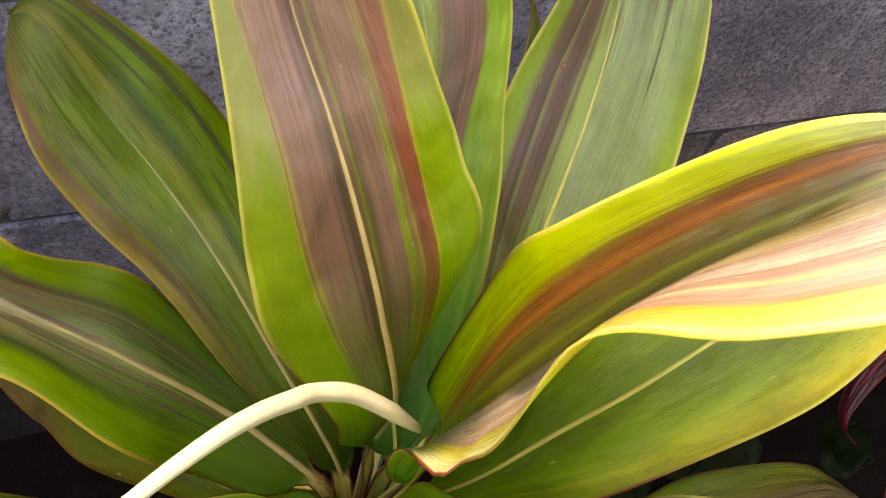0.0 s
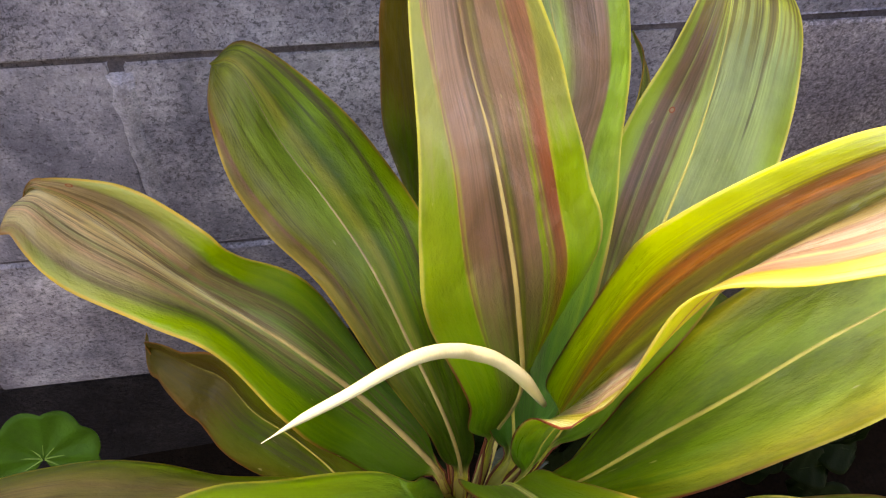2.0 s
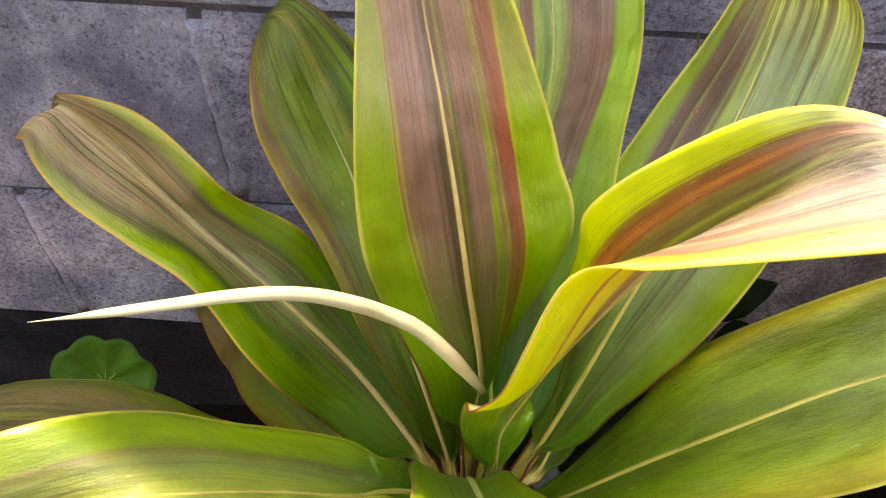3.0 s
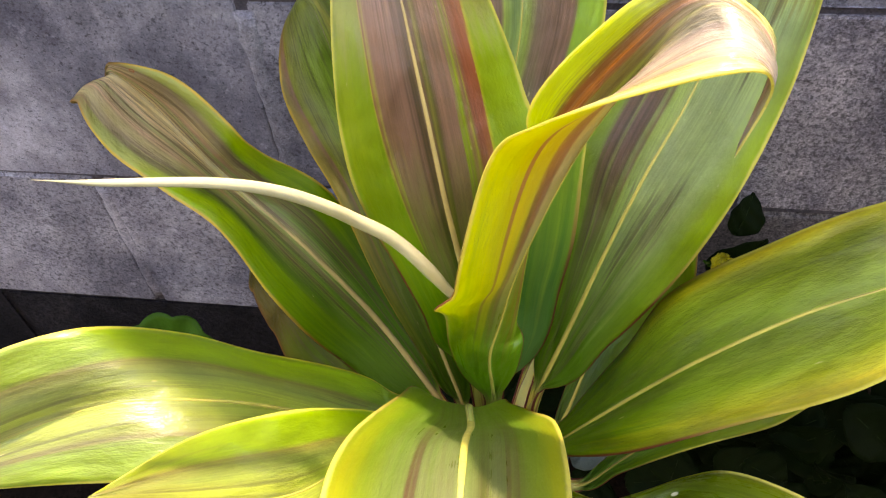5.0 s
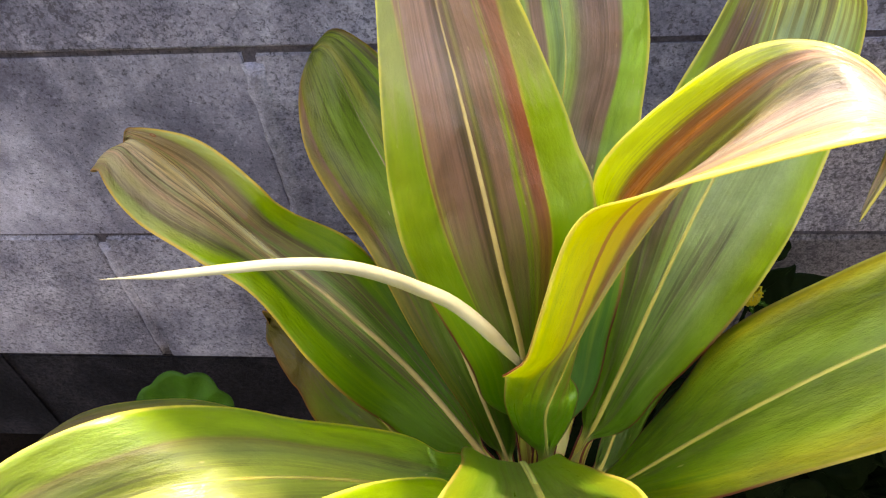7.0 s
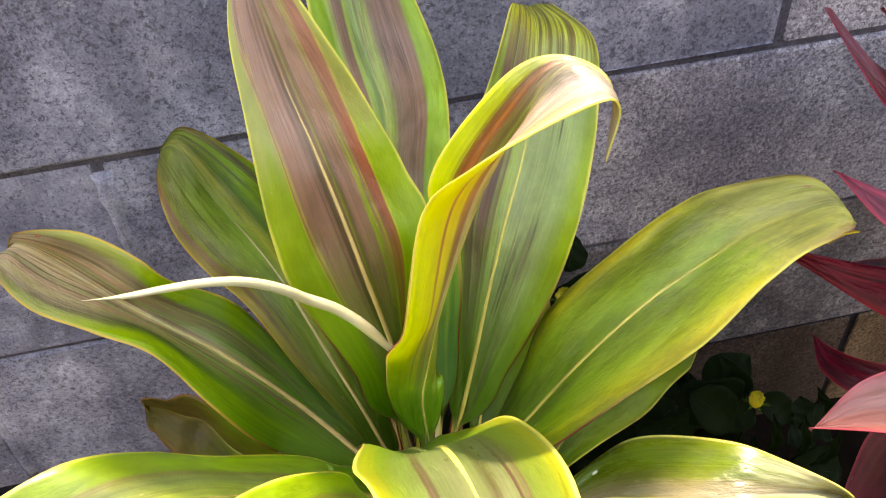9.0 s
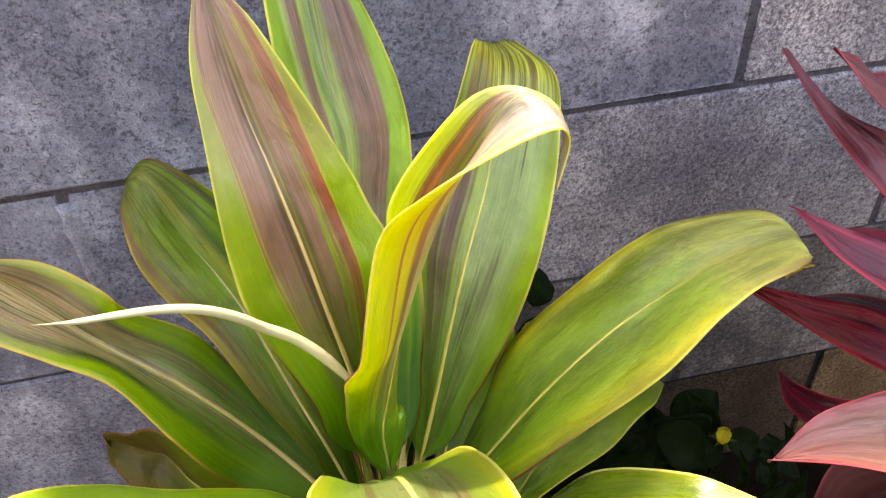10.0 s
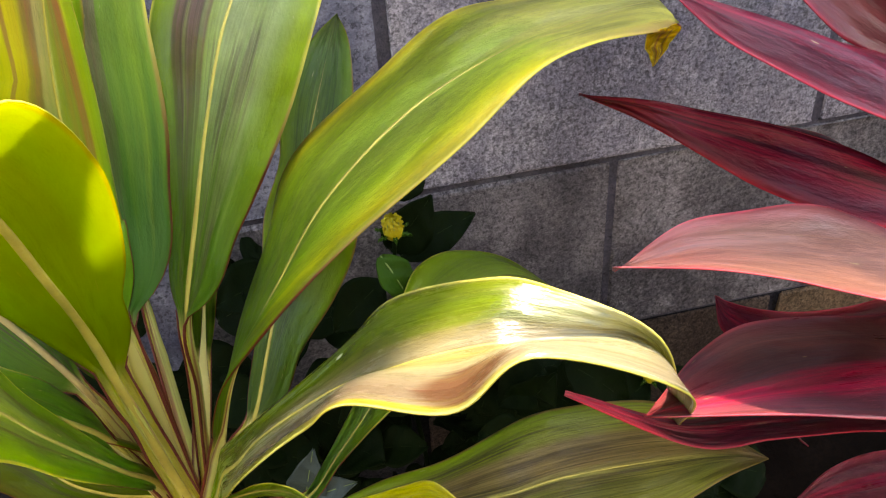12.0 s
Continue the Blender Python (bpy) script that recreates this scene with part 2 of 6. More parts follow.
def block_material(name, light, dark, stain, pores=0.0, relief=0.6, grainy=0.75):
    """pores: raises (+) or lowers (-) how much of the face is pitted."""
    m, nt, p = material(name)
    geo = nt.nodes.new("ShaderNodeNewGeometry")
    info = nt.nodes.new("ShaderNodeObjectInfo")
    pos = geo.outputs["Position"]
    cloud = noise_at(nt, pos, 9.0, 6, 0.62)
    wash = nt.nodes.new("ShaderNodeMapping")
    wash.inputs["Scale"].default_value = (1.0, 1.0, 0.35)
    nt.links.new(pos, wash.inputs["Vector"])
    runs = noise_at(nt, wash.outputs[0], 13.0, 4, 0.6)
    grit = noise_at(nt, pos, 520.0, 3, 0.7)
    patch = noise_at(nt, pos, 6.5, 4, 0.6)
    worm = node(nt, "ShaderNodeTexNoise", Scale=250.0, Detail=4.0, Roughness=0.68, Distortion=0.5)
    nt.links.new(pos, worm.inputs["Vector"])
    speck = noise_at(nt, pos, 330.0, 3, 0.65)
    colour = mix_colour(nt, ramp(nt, cloud, ((0.38, 0.0), (0.62, 1.0))), dark, light)
    colour = mix_colour(nt, math_node(nt, "MULTIPLY", ramp(nt, runs, ((0.40, 1.0), (0.60, 0.0))), 0.6), colour, stain)
    colour = mix_colour(nt, math_node(nt, "MULTIPLY", info.outputs["Random"], 0.25), colour, dark)
    big = noise_at(nt, pos, 4.2, 5, 0.7)
    colour = mix_colour(nt, math_node(nt, "MULTIPLY", ramp(nt, big, ((0.47, 0.0), (0.59, 1.0))), 0.35 + 0.4 * grainy), colour, stain)
    mottle = noise_at(nt, pos, 46.0, 5, 0.65)
    colour = mix_colour(nt, math_node(nt, "MULTIPLY", ramp(nt, mottle, ((0.50, 0.0), (0.64, 1.0))), 0.25), colour, stain)
    crust = noise_at(nt, pos, 55.0, 5, 0.7)
    colour = mix_colour(nt, math_node(nt, "MULTIPLY", ramp(nt, crust, ((0.60, 0.0), (0.70, 1.0))), 0.35), colour, light)
    colour = mix_colour(nt, min(0.25 + 0.6 * grainy, 0.7), colour, ramp(nt, grit, ((0.34, 0.25), (0.62, 1.0))), "MULTIPLY")
    grain = noise_at(nt, pos, 210.0, 4, 0.75)
    colour = mix_colour(nt, grainy, colour, ramp(nt, grain, ((0.36, 0.40), (0.50, 1.0), (0.64, 1.5))), "MULTIPLY")
    # open pores, most where the face is rough
    rough = math_node(nt, "ADD", math_node(nt, "MULTIPLY", math_node(nt, "SUBTRACT", patch, 0.5), 0.16), pores)
    hole = ramp(nt, math_node(nt, "ADD", worm.outputs["Fac"], rough), ((0.55, 0.0), (0.61, 1.0)))
    small = ramp(nt, math_node(nt, "ADD", speck, rough), ((0.57, 0.0), (0.66, 1.0)))
    hole = math_node(nt, "MAXIMUM", hole, math_node(nt, "MULTIPLY", small, 0.8))
    colour = mix_colour(nt, math_node(nt, "MULTIPLY", hole, 0.70), colour, tuple(0.09 * c for c in light))
    nt.links.new(colour, p.inputs["Base Color"])
    p.inputs["Roughness"].default_value = 0.88
    p.inputs["Specular IOR Level"].default_value = 0.12
    h = math_node(nt, "SUBTRACT", math_node(nt, "ADD", math_node(nt, "MULTIPLY", grit, 0.6), cloud), math_node(nt, "MULTIPLY", hole, 1.2))
    bump(nt, p, h, relief, 0.004)
    return m


GREEN, DEEP, LIME = (0.17, 0.30, 0.006), (0.085, 0.165, 0.006), (0.27, 0.39, 0.006)
EDGE = (0.62, 0.57, 0.13)
YELLOW, BROWN, PURPLE = (0.46, 0.46, 0.03), (0.31, 0.145, 0.08), (0.25, 0.125, 0.095)
RUST, OLIVE, GREYGREEN = (0.38, 0.11, 0.04), (0.25, 0.27, 0.02), (0.31, 0.40, 0.10)
CREAM, TAN = (0.56, 0.50, 0.28), (0.46, 0.35, 0.22)
RING = ((0.34, 0.20, 0.10), (0.30, 0.07, 0.03))

MATS = {
    "a": leaf_material("leaf_brown_centre", ((0.0, (0.31, 0.42, 0.02)), (0.10, (0.26, 0.39, 0.015)), (0.18, (0.25, 0.38, 0.015)), (0.19, (0.45, 0.42, 0.06)), (0.20, (0.29, 0.13, 0.07)), (0.215, (0.38, 0.33, 0.08)), (0.23, (0.30, 0.165, 0.11)), (0.36, (0.27, 0.145, 0.105)), (0.43, (0.24, 0.125, 0.085)), (0.445, (0.10, 0.055, 0.025)), (0.475, (0.12, 0.075, 0.03)), (0.485, (0.27, 0.16, 0.10)), (0.52, (0.22, 0.13, 0.06)), (0.53, (0.26, 0.25, 0.03)), (0.56, (0.15, 0.14, 0.02)), (0.575, (0.31, 0.17, 0.11)), (0.70, (0.30, 0.165, 0.11)), (0.71, LIME), (0.725, (0.33, 0.16, 0.09)), (0.74, (0.42, 0.40, 0.05)), (0.755, (0.34, 0.095, 0.045)), (0.83, (0.36, 0.10, 0.04)), (0.84, YELLOW), (0.86, LIME), (1.0, LIME)), (0.085, 0.25, 0.006), EDGE, 1.0, base_end=0.2, flare=1.1, lean=0.08, hairs=0.12, streak=0.3, smudge=0.25, tip_tint=(0.52, 0.37, 0.29), tip_amount=0.36, tip_from=0.50, core=0.33, coat=0.25, red_to=0.36),
    "b": leaf_material("leaf_grey_striped", ((0.0, LIME), (0.14, GREEN), (0.17, GREYGREEN), (0.22, (0.27, 0.16, 0.12)), (0.31, (0.25, 0.15, 0.115)), (0.34, GREYGREEN), (0.44, (0.24, 0.33, 0.15)), (0.55, GREYGREEN), (0.60, (0.27, 0.20, 0.14)), (0.66, (0.27, 0.17, 0.13)), (0.80, (0.26, 0.15, 0.11)), (0.815, (0.22, 0.36, 0.04)), (1.0, (0.30, 0.45, 0.04))), (0.05, 0.19, 0.025), EDGE, 2.0, base_end=0.25, hairs=0.2, streak=0.45, streak_colour=(0.11, 0.075, 0.05), tone=1.1, core=0.31),
    "c": leaf_material("leaf_green_purple_streak", ((0.0, LIME), (0.12, (0.24, 0.34, 0.06)), (0.15, (0.20, 0.115, 0.08)), (0.21, (0.16, 0.10, 0.06)), (0.225, (0.26, 0.30, 0.09)), (0.25, (0.19, 0.11, 0.08)), (0.33, (0.16, 0.10, 0.06)), (0.345, (0.26, 0.30, 0.10)), (0.38, (0.20, 0.14, 0.07)), (0.41, GREYGREEN), (0.55, (0.34, 0.41, 0.18)), (0.72, (0.30, 0.38, 0.14)), (0.84, (0.33, 0.42, 0.16)), (0.94, (0.26, 0.36, 0.05)), (1.0, LIME)), (0.085, 0.22, 0.006), EDGE, 3.0, base_end=0.24, streak=0.6, streak_colour=(0.13, 0.10, 0.06), tip_tint=(0.56, 0.55, 0.03), tip_amount=0.75, tip_from=0.74, tip_streak=0.7, spots=((0.24, 0.62, 0.022, 0.006, *RING),), tone=1.05, core=0.34, hairs=0.16, red_to=0.40),
    # Whitened bands and pale tip tint stand in for sun glare on the arch.
    "d": leaf_material("leaf_yellow_translucent", ((0.0, (0.554, 0.538, 0.286)), (0.09, (0.459, 0.435, 0.0984)), (0.16, (0.394, 0.361, 0.0492)), (0.18, (0.344, 0.213, 0.148)), (0.24, (0.377, 0.262, 0.213)), (0.26, (0.41, 0.377, 0.197)), (0.275, (0.361, 0.23, 0.18)), (0.32, (0.361, 0.246, 0.197)), (0.335, (0.459, 0.394, 0.312)), (0.37, (0.443, 0.377, 0.295)), (0.38, (0.344, 0.23, 0.18)), (0.42, (0.361, 0.262, 0.205)), (0.45, (0.312, 0.262, 0.131)), (0.49, (0.12, 0.09, 0.02)), (0.53, (0.17, 0.16, 0.012)), (0.57, (0.26, 0.27, 0.015)), (0.61, (0.15, 0.09, 0.015)), (0.65, (0.30, 0.24, 0.015)), (0.69, (0.28, 0.085, 0.014)), (0.73, (0.54, 0.19, 0.02)), (0.77, (0.36, 0.10, 0.014)), (0.81, (0.44, 0.44, 0.01)), (0.84, (0.50, 0.56, 0.01)), (1.0, (0.50, 0.58, 0.01))), (0.12, 0.32, 0.01), EDGE, 4.0, through_light=0.30, hairs=0.2, base_end=0.10, flare=0.55, lean=0.04, tip_tint=(0.66, 0.62, 0.56), tip_amount=0.35, tip_from=0.62, streak=0.5, streak_from=0.50, through_tint=(2.1, 2.15, 1.5), streak_colour=(0.12, 0.055, 0.012), glow=(0.62, 0.64, 0.01), glow_amount=0.08, smudge=0.2, gloss=0.26, sheen=1.0, coat=0.4, core=0.42, tone=0.86, red_to=0.5),
    # Yellow and the pale tip carry transmitted sun and glare in their colour.
    "du": leaf_material("leaf_yellow_underside", ((0.0, (0.50, 0.55, 0.012)), (0.215, (0.46, 0.50, 0.012)), (0.225, (0.30, 0.14, 0.05)), (0.235, (0.30, 0.15, 0.05)), (0.245, (0.48, 0.46, 0.02)), (0.325, (0.48, 0.44, 0.03)), (0.345, (0.30, 0.14, 0.06)), (0.41, (0.30, 0.15, 0.08)), (0.43, (0.52, 0.42, 0.20)), (0.50, (0.50, 0.42, 0.16)), (0.56, (0.30, 0.33, 0.03)), (0.67, RUST), (0.78, RUST), (0.81, (0.45, 0.50, 0.01)), (1.0, (0.43, 0.50, 0.01))), (0.12, 0.31, 0.01), EDGE, 4.0, through_light=0.29, hairs=0.07, base_end=0.26, flare=0.55, lean=0.04, tip_tint=(0.46, 0.40, 0.37), tip_amount=0.7, tip_from=0.70, streak=0.2, streak_from=0.27, through_tint=(2.1, 2.15, 1.5), streak_colour=(0.20, 0.12, 0.03), glow=(0.62, 0.64, 0.01), glow_amount=0.12, smudge=0.2, gloss=0.32, sheen=0.9, core=0.0),
    "e": leaf_material("leaf_plain_green", ((0.0, (0.60, 0.50, 0.03)), (0.06, (0.48, 0.47, 0.04)), (0.16, (0.30, 0.38, 0.025)), (0.40, (0.25, 0.35, 0.04)), (0.60, (0.27, 0.36, 0.05)), (0.82, (0.31, 0.39, 0.03)), (0.93, (0.50, 0.48, 0.03)), (1.0, (0.60, 0.50, 0.02))), (0.12, 0.24, 0.006), EDGE, 5.0, red_to=0.48, streak=0.3, streak_colour=(0.13, 0.18, 0.035), base_end=0.34, tip_tint=(0.52, 0.45, 0.15), tip_amount=0.6, tip_from=0.62, hairs=0.06, sheen=0.5, smudge=0.7, brown_edge=1.0, spots=((0.25, 0.85, 0.020, 0.006, (0.36, 0.24, 0.10), (0.34, 0.12, 0.05)),), core=0.34, tone=1.05),
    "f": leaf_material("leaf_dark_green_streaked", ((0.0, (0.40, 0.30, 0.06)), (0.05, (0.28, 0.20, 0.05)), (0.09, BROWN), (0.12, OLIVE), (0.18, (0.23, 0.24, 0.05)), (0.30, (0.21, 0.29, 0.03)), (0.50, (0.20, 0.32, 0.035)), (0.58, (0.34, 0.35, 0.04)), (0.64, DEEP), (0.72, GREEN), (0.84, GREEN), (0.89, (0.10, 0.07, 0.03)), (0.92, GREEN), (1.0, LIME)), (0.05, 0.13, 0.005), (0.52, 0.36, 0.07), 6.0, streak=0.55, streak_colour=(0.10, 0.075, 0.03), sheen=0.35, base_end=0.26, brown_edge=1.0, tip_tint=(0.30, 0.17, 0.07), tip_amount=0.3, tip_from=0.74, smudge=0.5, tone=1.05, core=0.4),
    # Tan tip tint is lightened further to stand in for sky sheen.
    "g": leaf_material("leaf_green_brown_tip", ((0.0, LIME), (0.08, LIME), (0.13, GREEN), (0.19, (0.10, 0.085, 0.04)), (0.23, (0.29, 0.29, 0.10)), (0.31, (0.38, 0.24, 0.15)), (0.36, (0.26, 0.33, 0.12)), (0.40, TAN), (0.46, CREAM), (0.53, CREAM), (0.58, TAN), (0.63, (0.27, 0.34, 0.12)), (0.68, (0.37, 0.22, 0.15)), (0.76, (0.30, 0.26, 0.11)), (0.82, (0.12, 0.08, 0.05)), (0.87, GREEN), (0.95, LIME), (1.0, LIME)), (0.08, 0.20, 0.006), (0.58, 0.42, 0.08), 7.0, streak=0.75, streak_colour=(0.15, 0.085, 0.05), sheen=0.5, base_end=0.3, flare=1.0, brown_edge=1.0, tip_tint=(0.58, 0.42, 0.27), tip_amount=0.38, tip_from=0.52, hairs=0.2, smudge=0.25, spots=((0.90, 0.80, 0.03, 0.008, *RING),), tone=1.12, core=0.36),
    "k": leaf_material("leaf_yellow_brown_patch", ((0.0, (0.32, 0.32, 0.04)), (0.03, (0.20, 0.27, 0.01)), (0.14, (0.13, 0.22, 0.01)), (0.30, (0.15, 0.22, 0.012)), (0.36, (0.26, 0.24, 0.08)), (0.40, (0.30, 0.26, 0.12)), (0.46, (0.36, 0.32, 0.18)), (0.52, (0.34, 0.32, 0.12)), (0.56, (0.30, 0.29, 0.08)), (0.62, (0.36, 0.33, 0.17)), (0.70, (0.29, 0.25, 0.15)), (0.80, (0.27, 0.21, 0.135)), (0.93, (0.28, 0.22, 0.14)), (0.955, (0.42, 0.38, 0.05)), (1.0, (0.42, 0.40, 0.03))), GREEN, EDGE, 8.0, base_end=0.26, through_light=0.16, streak=0.3, streak_colour=(0.20, 0.20, 0.05), gloss=0.24, sheen=0.8, hairs=0.2, flare=0.2, patch=(0.83, 0.72, 0.16, 0.06, (0.10, 0.045, 0.022)), tip_tint=(0.42, 0.39, 0.24), tip_amount=0.55, tip_from=0.74, stalked=0.0, spots=((0.20, 0.50, 0.022, 0.006, (0.7, 0.7, 0.6), (0.6, 0.6, 0.45)),), tone=0.62, core=0.42, glow=(0.40, 0.42, 0.04)),
    "s": leaf_material("leaf_deep_green", ((0.0, GREEN), (0.3, (0.09, 0.19, 0.03)), (0.5, (0.12, 0.22, 0.05)), (0.7, (0.08, 0.17, 0.03)), (1.0, GREEN)), (0.07, 0.16, 0.010), (0.26, 0.16, 0.05), 18.0, base_end=0.2, streak=0.5, streak_colour=(0.05, 0.07, 0.03), hairs=0.15),
    "x": leaf_material("leaf_tip_dry_yellow", ((0.0, (0.56, 0.42, 0.02)), (0.30, (0.50, 0.40, 0.03)), (0.38, BROWN), (0.46, (0.56, 0.42, 0.02)), (0.62, (0.50, 0.38, 0.03)), (0.70, (0.20, 0.10, 0.03)), (0.78, (0.56, 0.42, 0.02)), (1.0, (0.56, 0.42, 0.02))), (0.56, 0.42, 0.02), EDGE, 19.0, base_end=0.0, streak=0.6, stalked=0.0, glow=(0.60, 0.44, 0.02), tip_tint=(0.12, 0.06, 0.02), tip_amount=0.8, tip_from=0.86),
    "o": leaf_material("leaf_mid_green", ((0.0, LIME), (0.25, (0.18, 0.29, 0.02)), (0.5, (0.24, 0.33, 0.05)), (0.75, (0.19, 0.29, 0.03)), (1.0, LIME)), (0.07, 0.22, 0.012), EDGE, 16.0, base_end=0.2, streak=0.35, streak_colour=(0.10, 0.14, 0.03), hairs=0.12),
    "l": leaf_material("leaf_olive_dark_streaked", ((0.0, LIME), (0.10, (0.26, 0.34, 0.03)), (0.24, (0.24, 0.27, 0.03)), (0.30, (0.26, 0.20, 0.07)), (0.44, (0.24, 0.18, 0.06)), (0.50, (0.34, 0.32, 0.09)), (0.56, (0.22, 0.22, 0.04)), (0.66, (0.19, 0.20, 0.04)), (0.88, OLIVE), (1.0, LIME)), GREEN, (0.34, 0.22, 0.06), 17.0, base_end=0.2, streak=0.9, streak_colour=(0.10, 0.07, 0.03), tip_tint=(0.20, 0.12, 0.05), tip_amount=0.8, tip_from=0.86, hairs=0.3, core=0.4),
    "i": leaf_material("leaf_broad_green", ((0.0, LIME), (0.2, (0.24, 0.35, 0.02)), (0.27, (0.24, 0.34, 0.05)), (0.30, (0.25, 0.23, 0.06)), (0.34, (0.33, 0.38, 0.09)), (0.56, (0.38, 0.43, 0.08)), (0.66, (0.30, 0.36, 0.10)), (0.75, (0.25, 0.23, 0.06)), (0.78, (0.24, 0.35, 0.02)), (1.0, LIME)), (0.08, 0.24, 0.010), EDGE, 9.0, base_end=0.28, streak=0.3, through_light=0.45, hairs=0.12, gloss=0.34, sheen=1.0, coat=0.6),
    "j": leaf_material("leaf_lime_pale_striped", ((0.0, (0.40, 0.42, 0.02)), (0.05, (0.34, 0.40, 0.02)), (0.10, (0.22, 0.32, 0.03)), (0.20, (0.20, 0.30, 0.07)), (0.27, (0.20, 0.28, 0.09)), (0.275, (0.16, 0.08, 0.06)), (0.295, (0.17, 0.10, 0.07)), (0.30, (0.24, 0.28, 0.12)), (0.315, (0.18, 0.10, 0.07)), (0.335, (0.16, 0.10, 0.07)), (0.34, (0.20, 0.26, 0.10)), (0.47, (0.26, 0.30, 0.14)), (0.53, (0.22, 0.27, 0.11)), (0.58, (0.20, 0.24, 0.09)), (0.61, (0.15, 0.12, 0.06)), (0.635, (0.16, 0.13, 0.07)), (0.64, (0.22, 0.25, 0.10)), (0.68, (0.26, 0.30, 0.14)), (0.73, (0.24, 0.29, 0.12)), (0.735, (0.16, 0.08, 0.06)), (0.755, (0.16, 0.08, 0.06)), (0.76, (0.24, 0.28, 0.10)), (0.79, (0.17, 0.09, 0.06)), (0.81, (0.20, 0.29, 0.05)), (0.90, (0.24, 0.33, 0.03)), (0.95, (0.36, 0.40, 0.02)), (1.0, (0.40, 0.42, 0.02))), (0.09, 0.23, 0.012), EDGE, 14.0, base_end=0.20, streak=0.25, streak_colour=(0.09, 0.08, 0.04), through_light=0.35, hairs=0.1, flare=0.3, lean=0.06, glow=(0.45, 0.55, 0.01), glow_amount=0.5, gloss=0.30, sheen=1.0, coat=0.3, core=0.34, smudge=0.3, tone=0.62),
    # Base brightened to stand in for sunlight where the lower blade lies in shadow.
    "u": leaf_material("leaf_lime_underside", ((0.0, LIME), (0.3, (0.26, 0.38, 0.01)), (0.7, (0.24, 0.36, 0.01)), (1.0, LIME)), (0.32, 0.46, 0.01), (0.34, 0.10, 0.02), 15.0, base_end=0.25, streak=0.12, through_light=0.75, hairs=0.06, glow=(0.62, 0.66, 0.002), glow_amount=0.85, smudge=0.15),
    # Bright yellow puts the sun shining through this leaf into its colour.
    "t": leaf_material("leaf_bright_yellow", ((0.0, (0.58, 0.54, 0.02)), (0.5, (0.50, 0.50, 0.02)), (1.0, (0.58, 0.54, 0.02))), (0.40, 0.44, 0.02), EDGE, 25.0, base_end=0.05, streak=0.1, hairs=0.06, through_light=0.5, glow=(0.66, 0.62, 0.01), glow_amount=0.5, smudge=0.2),
    "n": leaf_material("leaf_olive_brown", ((0.0, LIME), (0.15, (0.26, 0.28, 0.03)), (0.30, (0.32, 0.24, 0.08)), (0.5, (0.30, 0.30, 0.06)), (0.70, (0.34, 0.24, 0.09)), (0.88, (0.26, 0.28, 0.03)), (1.0, LIME)), GREEN, EDGE, 10.0, base_end=0.1),
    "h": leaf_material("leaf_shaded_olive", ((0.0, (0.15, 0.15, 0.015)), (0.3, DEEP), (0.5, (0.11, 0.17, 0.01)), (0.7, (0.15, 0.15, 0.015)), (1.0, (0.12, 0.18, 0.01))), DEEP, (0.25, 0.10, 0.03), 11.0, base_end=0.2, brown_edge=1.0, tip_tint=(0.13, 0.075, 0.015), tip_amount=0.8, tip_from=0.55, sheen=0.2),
    "r": leaf_material("leaf_dark_red", ((0.0, (0.30, 0.015, 0.035)), (0.08, (0.20, 0.014, 0.030)), (0.2, (0.10, 0.010, 0.024)), (0.38, (0.12, 0.010, 0.024)), (0.45, (0.32, 0.012, 0.04)), (0.5, (0.14, 0.010, 0.03)), (0.55, (0.32, 0.012, 0.04)), (0.64, (0.11, 0.010, 0.022)), (0.85, (0.08, 0.010, 0.020)), (1.0, (0.30, 0.015, 0.035))), (0.18, 0.015, 0.035), (0.46, 0.03, 0.06), 12.0, gloss=0.30, through_light=0.18, streak=0.5, streak_colour=(0.035, 0.008, 0.02), base_end=0.03, flare=0.2, tip_tint=(0.38, 0.02, 0.05), hairs=0.1, sheen=0.4, smudge=0.45, glow=(0.6, 0.02, 0.05)),
    "q": leaf_material("leaf_purple_red", ((0.0, (0.26, 0.012, 0.025)), (0.07, (0.14, 0.010, 0.020)), (0.2, (0.022, 0.005, 0.012)), (0.40, (0.028, 0.005, 0.014)), (0.48, (0.04, 0.006, 0.015)), (0.56, (0.26, 0.010, 0.035)), (0.66, (0.09, 0.008, 0.020)), (0.74, (0.22, 0.010, 0.03)), (0.88, (0.10, 0.010, 0.022)), (1.0, (0.30, 0.015, 0.03))), (0.16, 0.012, 0.03), (0.40, 0.025, 0.04), 21.0, gloss=0.30, through_light=0.15, streak=0.7, streak_colour=(0.025, 0.006, 0.015), base_end=0.03, flare=0.2, tip_tint=(0.36, 0.02, 0.035), hairs=0.1, sheen=0.25, smudge=0.4, stalked=0.0, glow=(0.6, 0.02, 0.05)),
    # Mauve lower band and pale streaks paint the leaf's sheen into its colour.
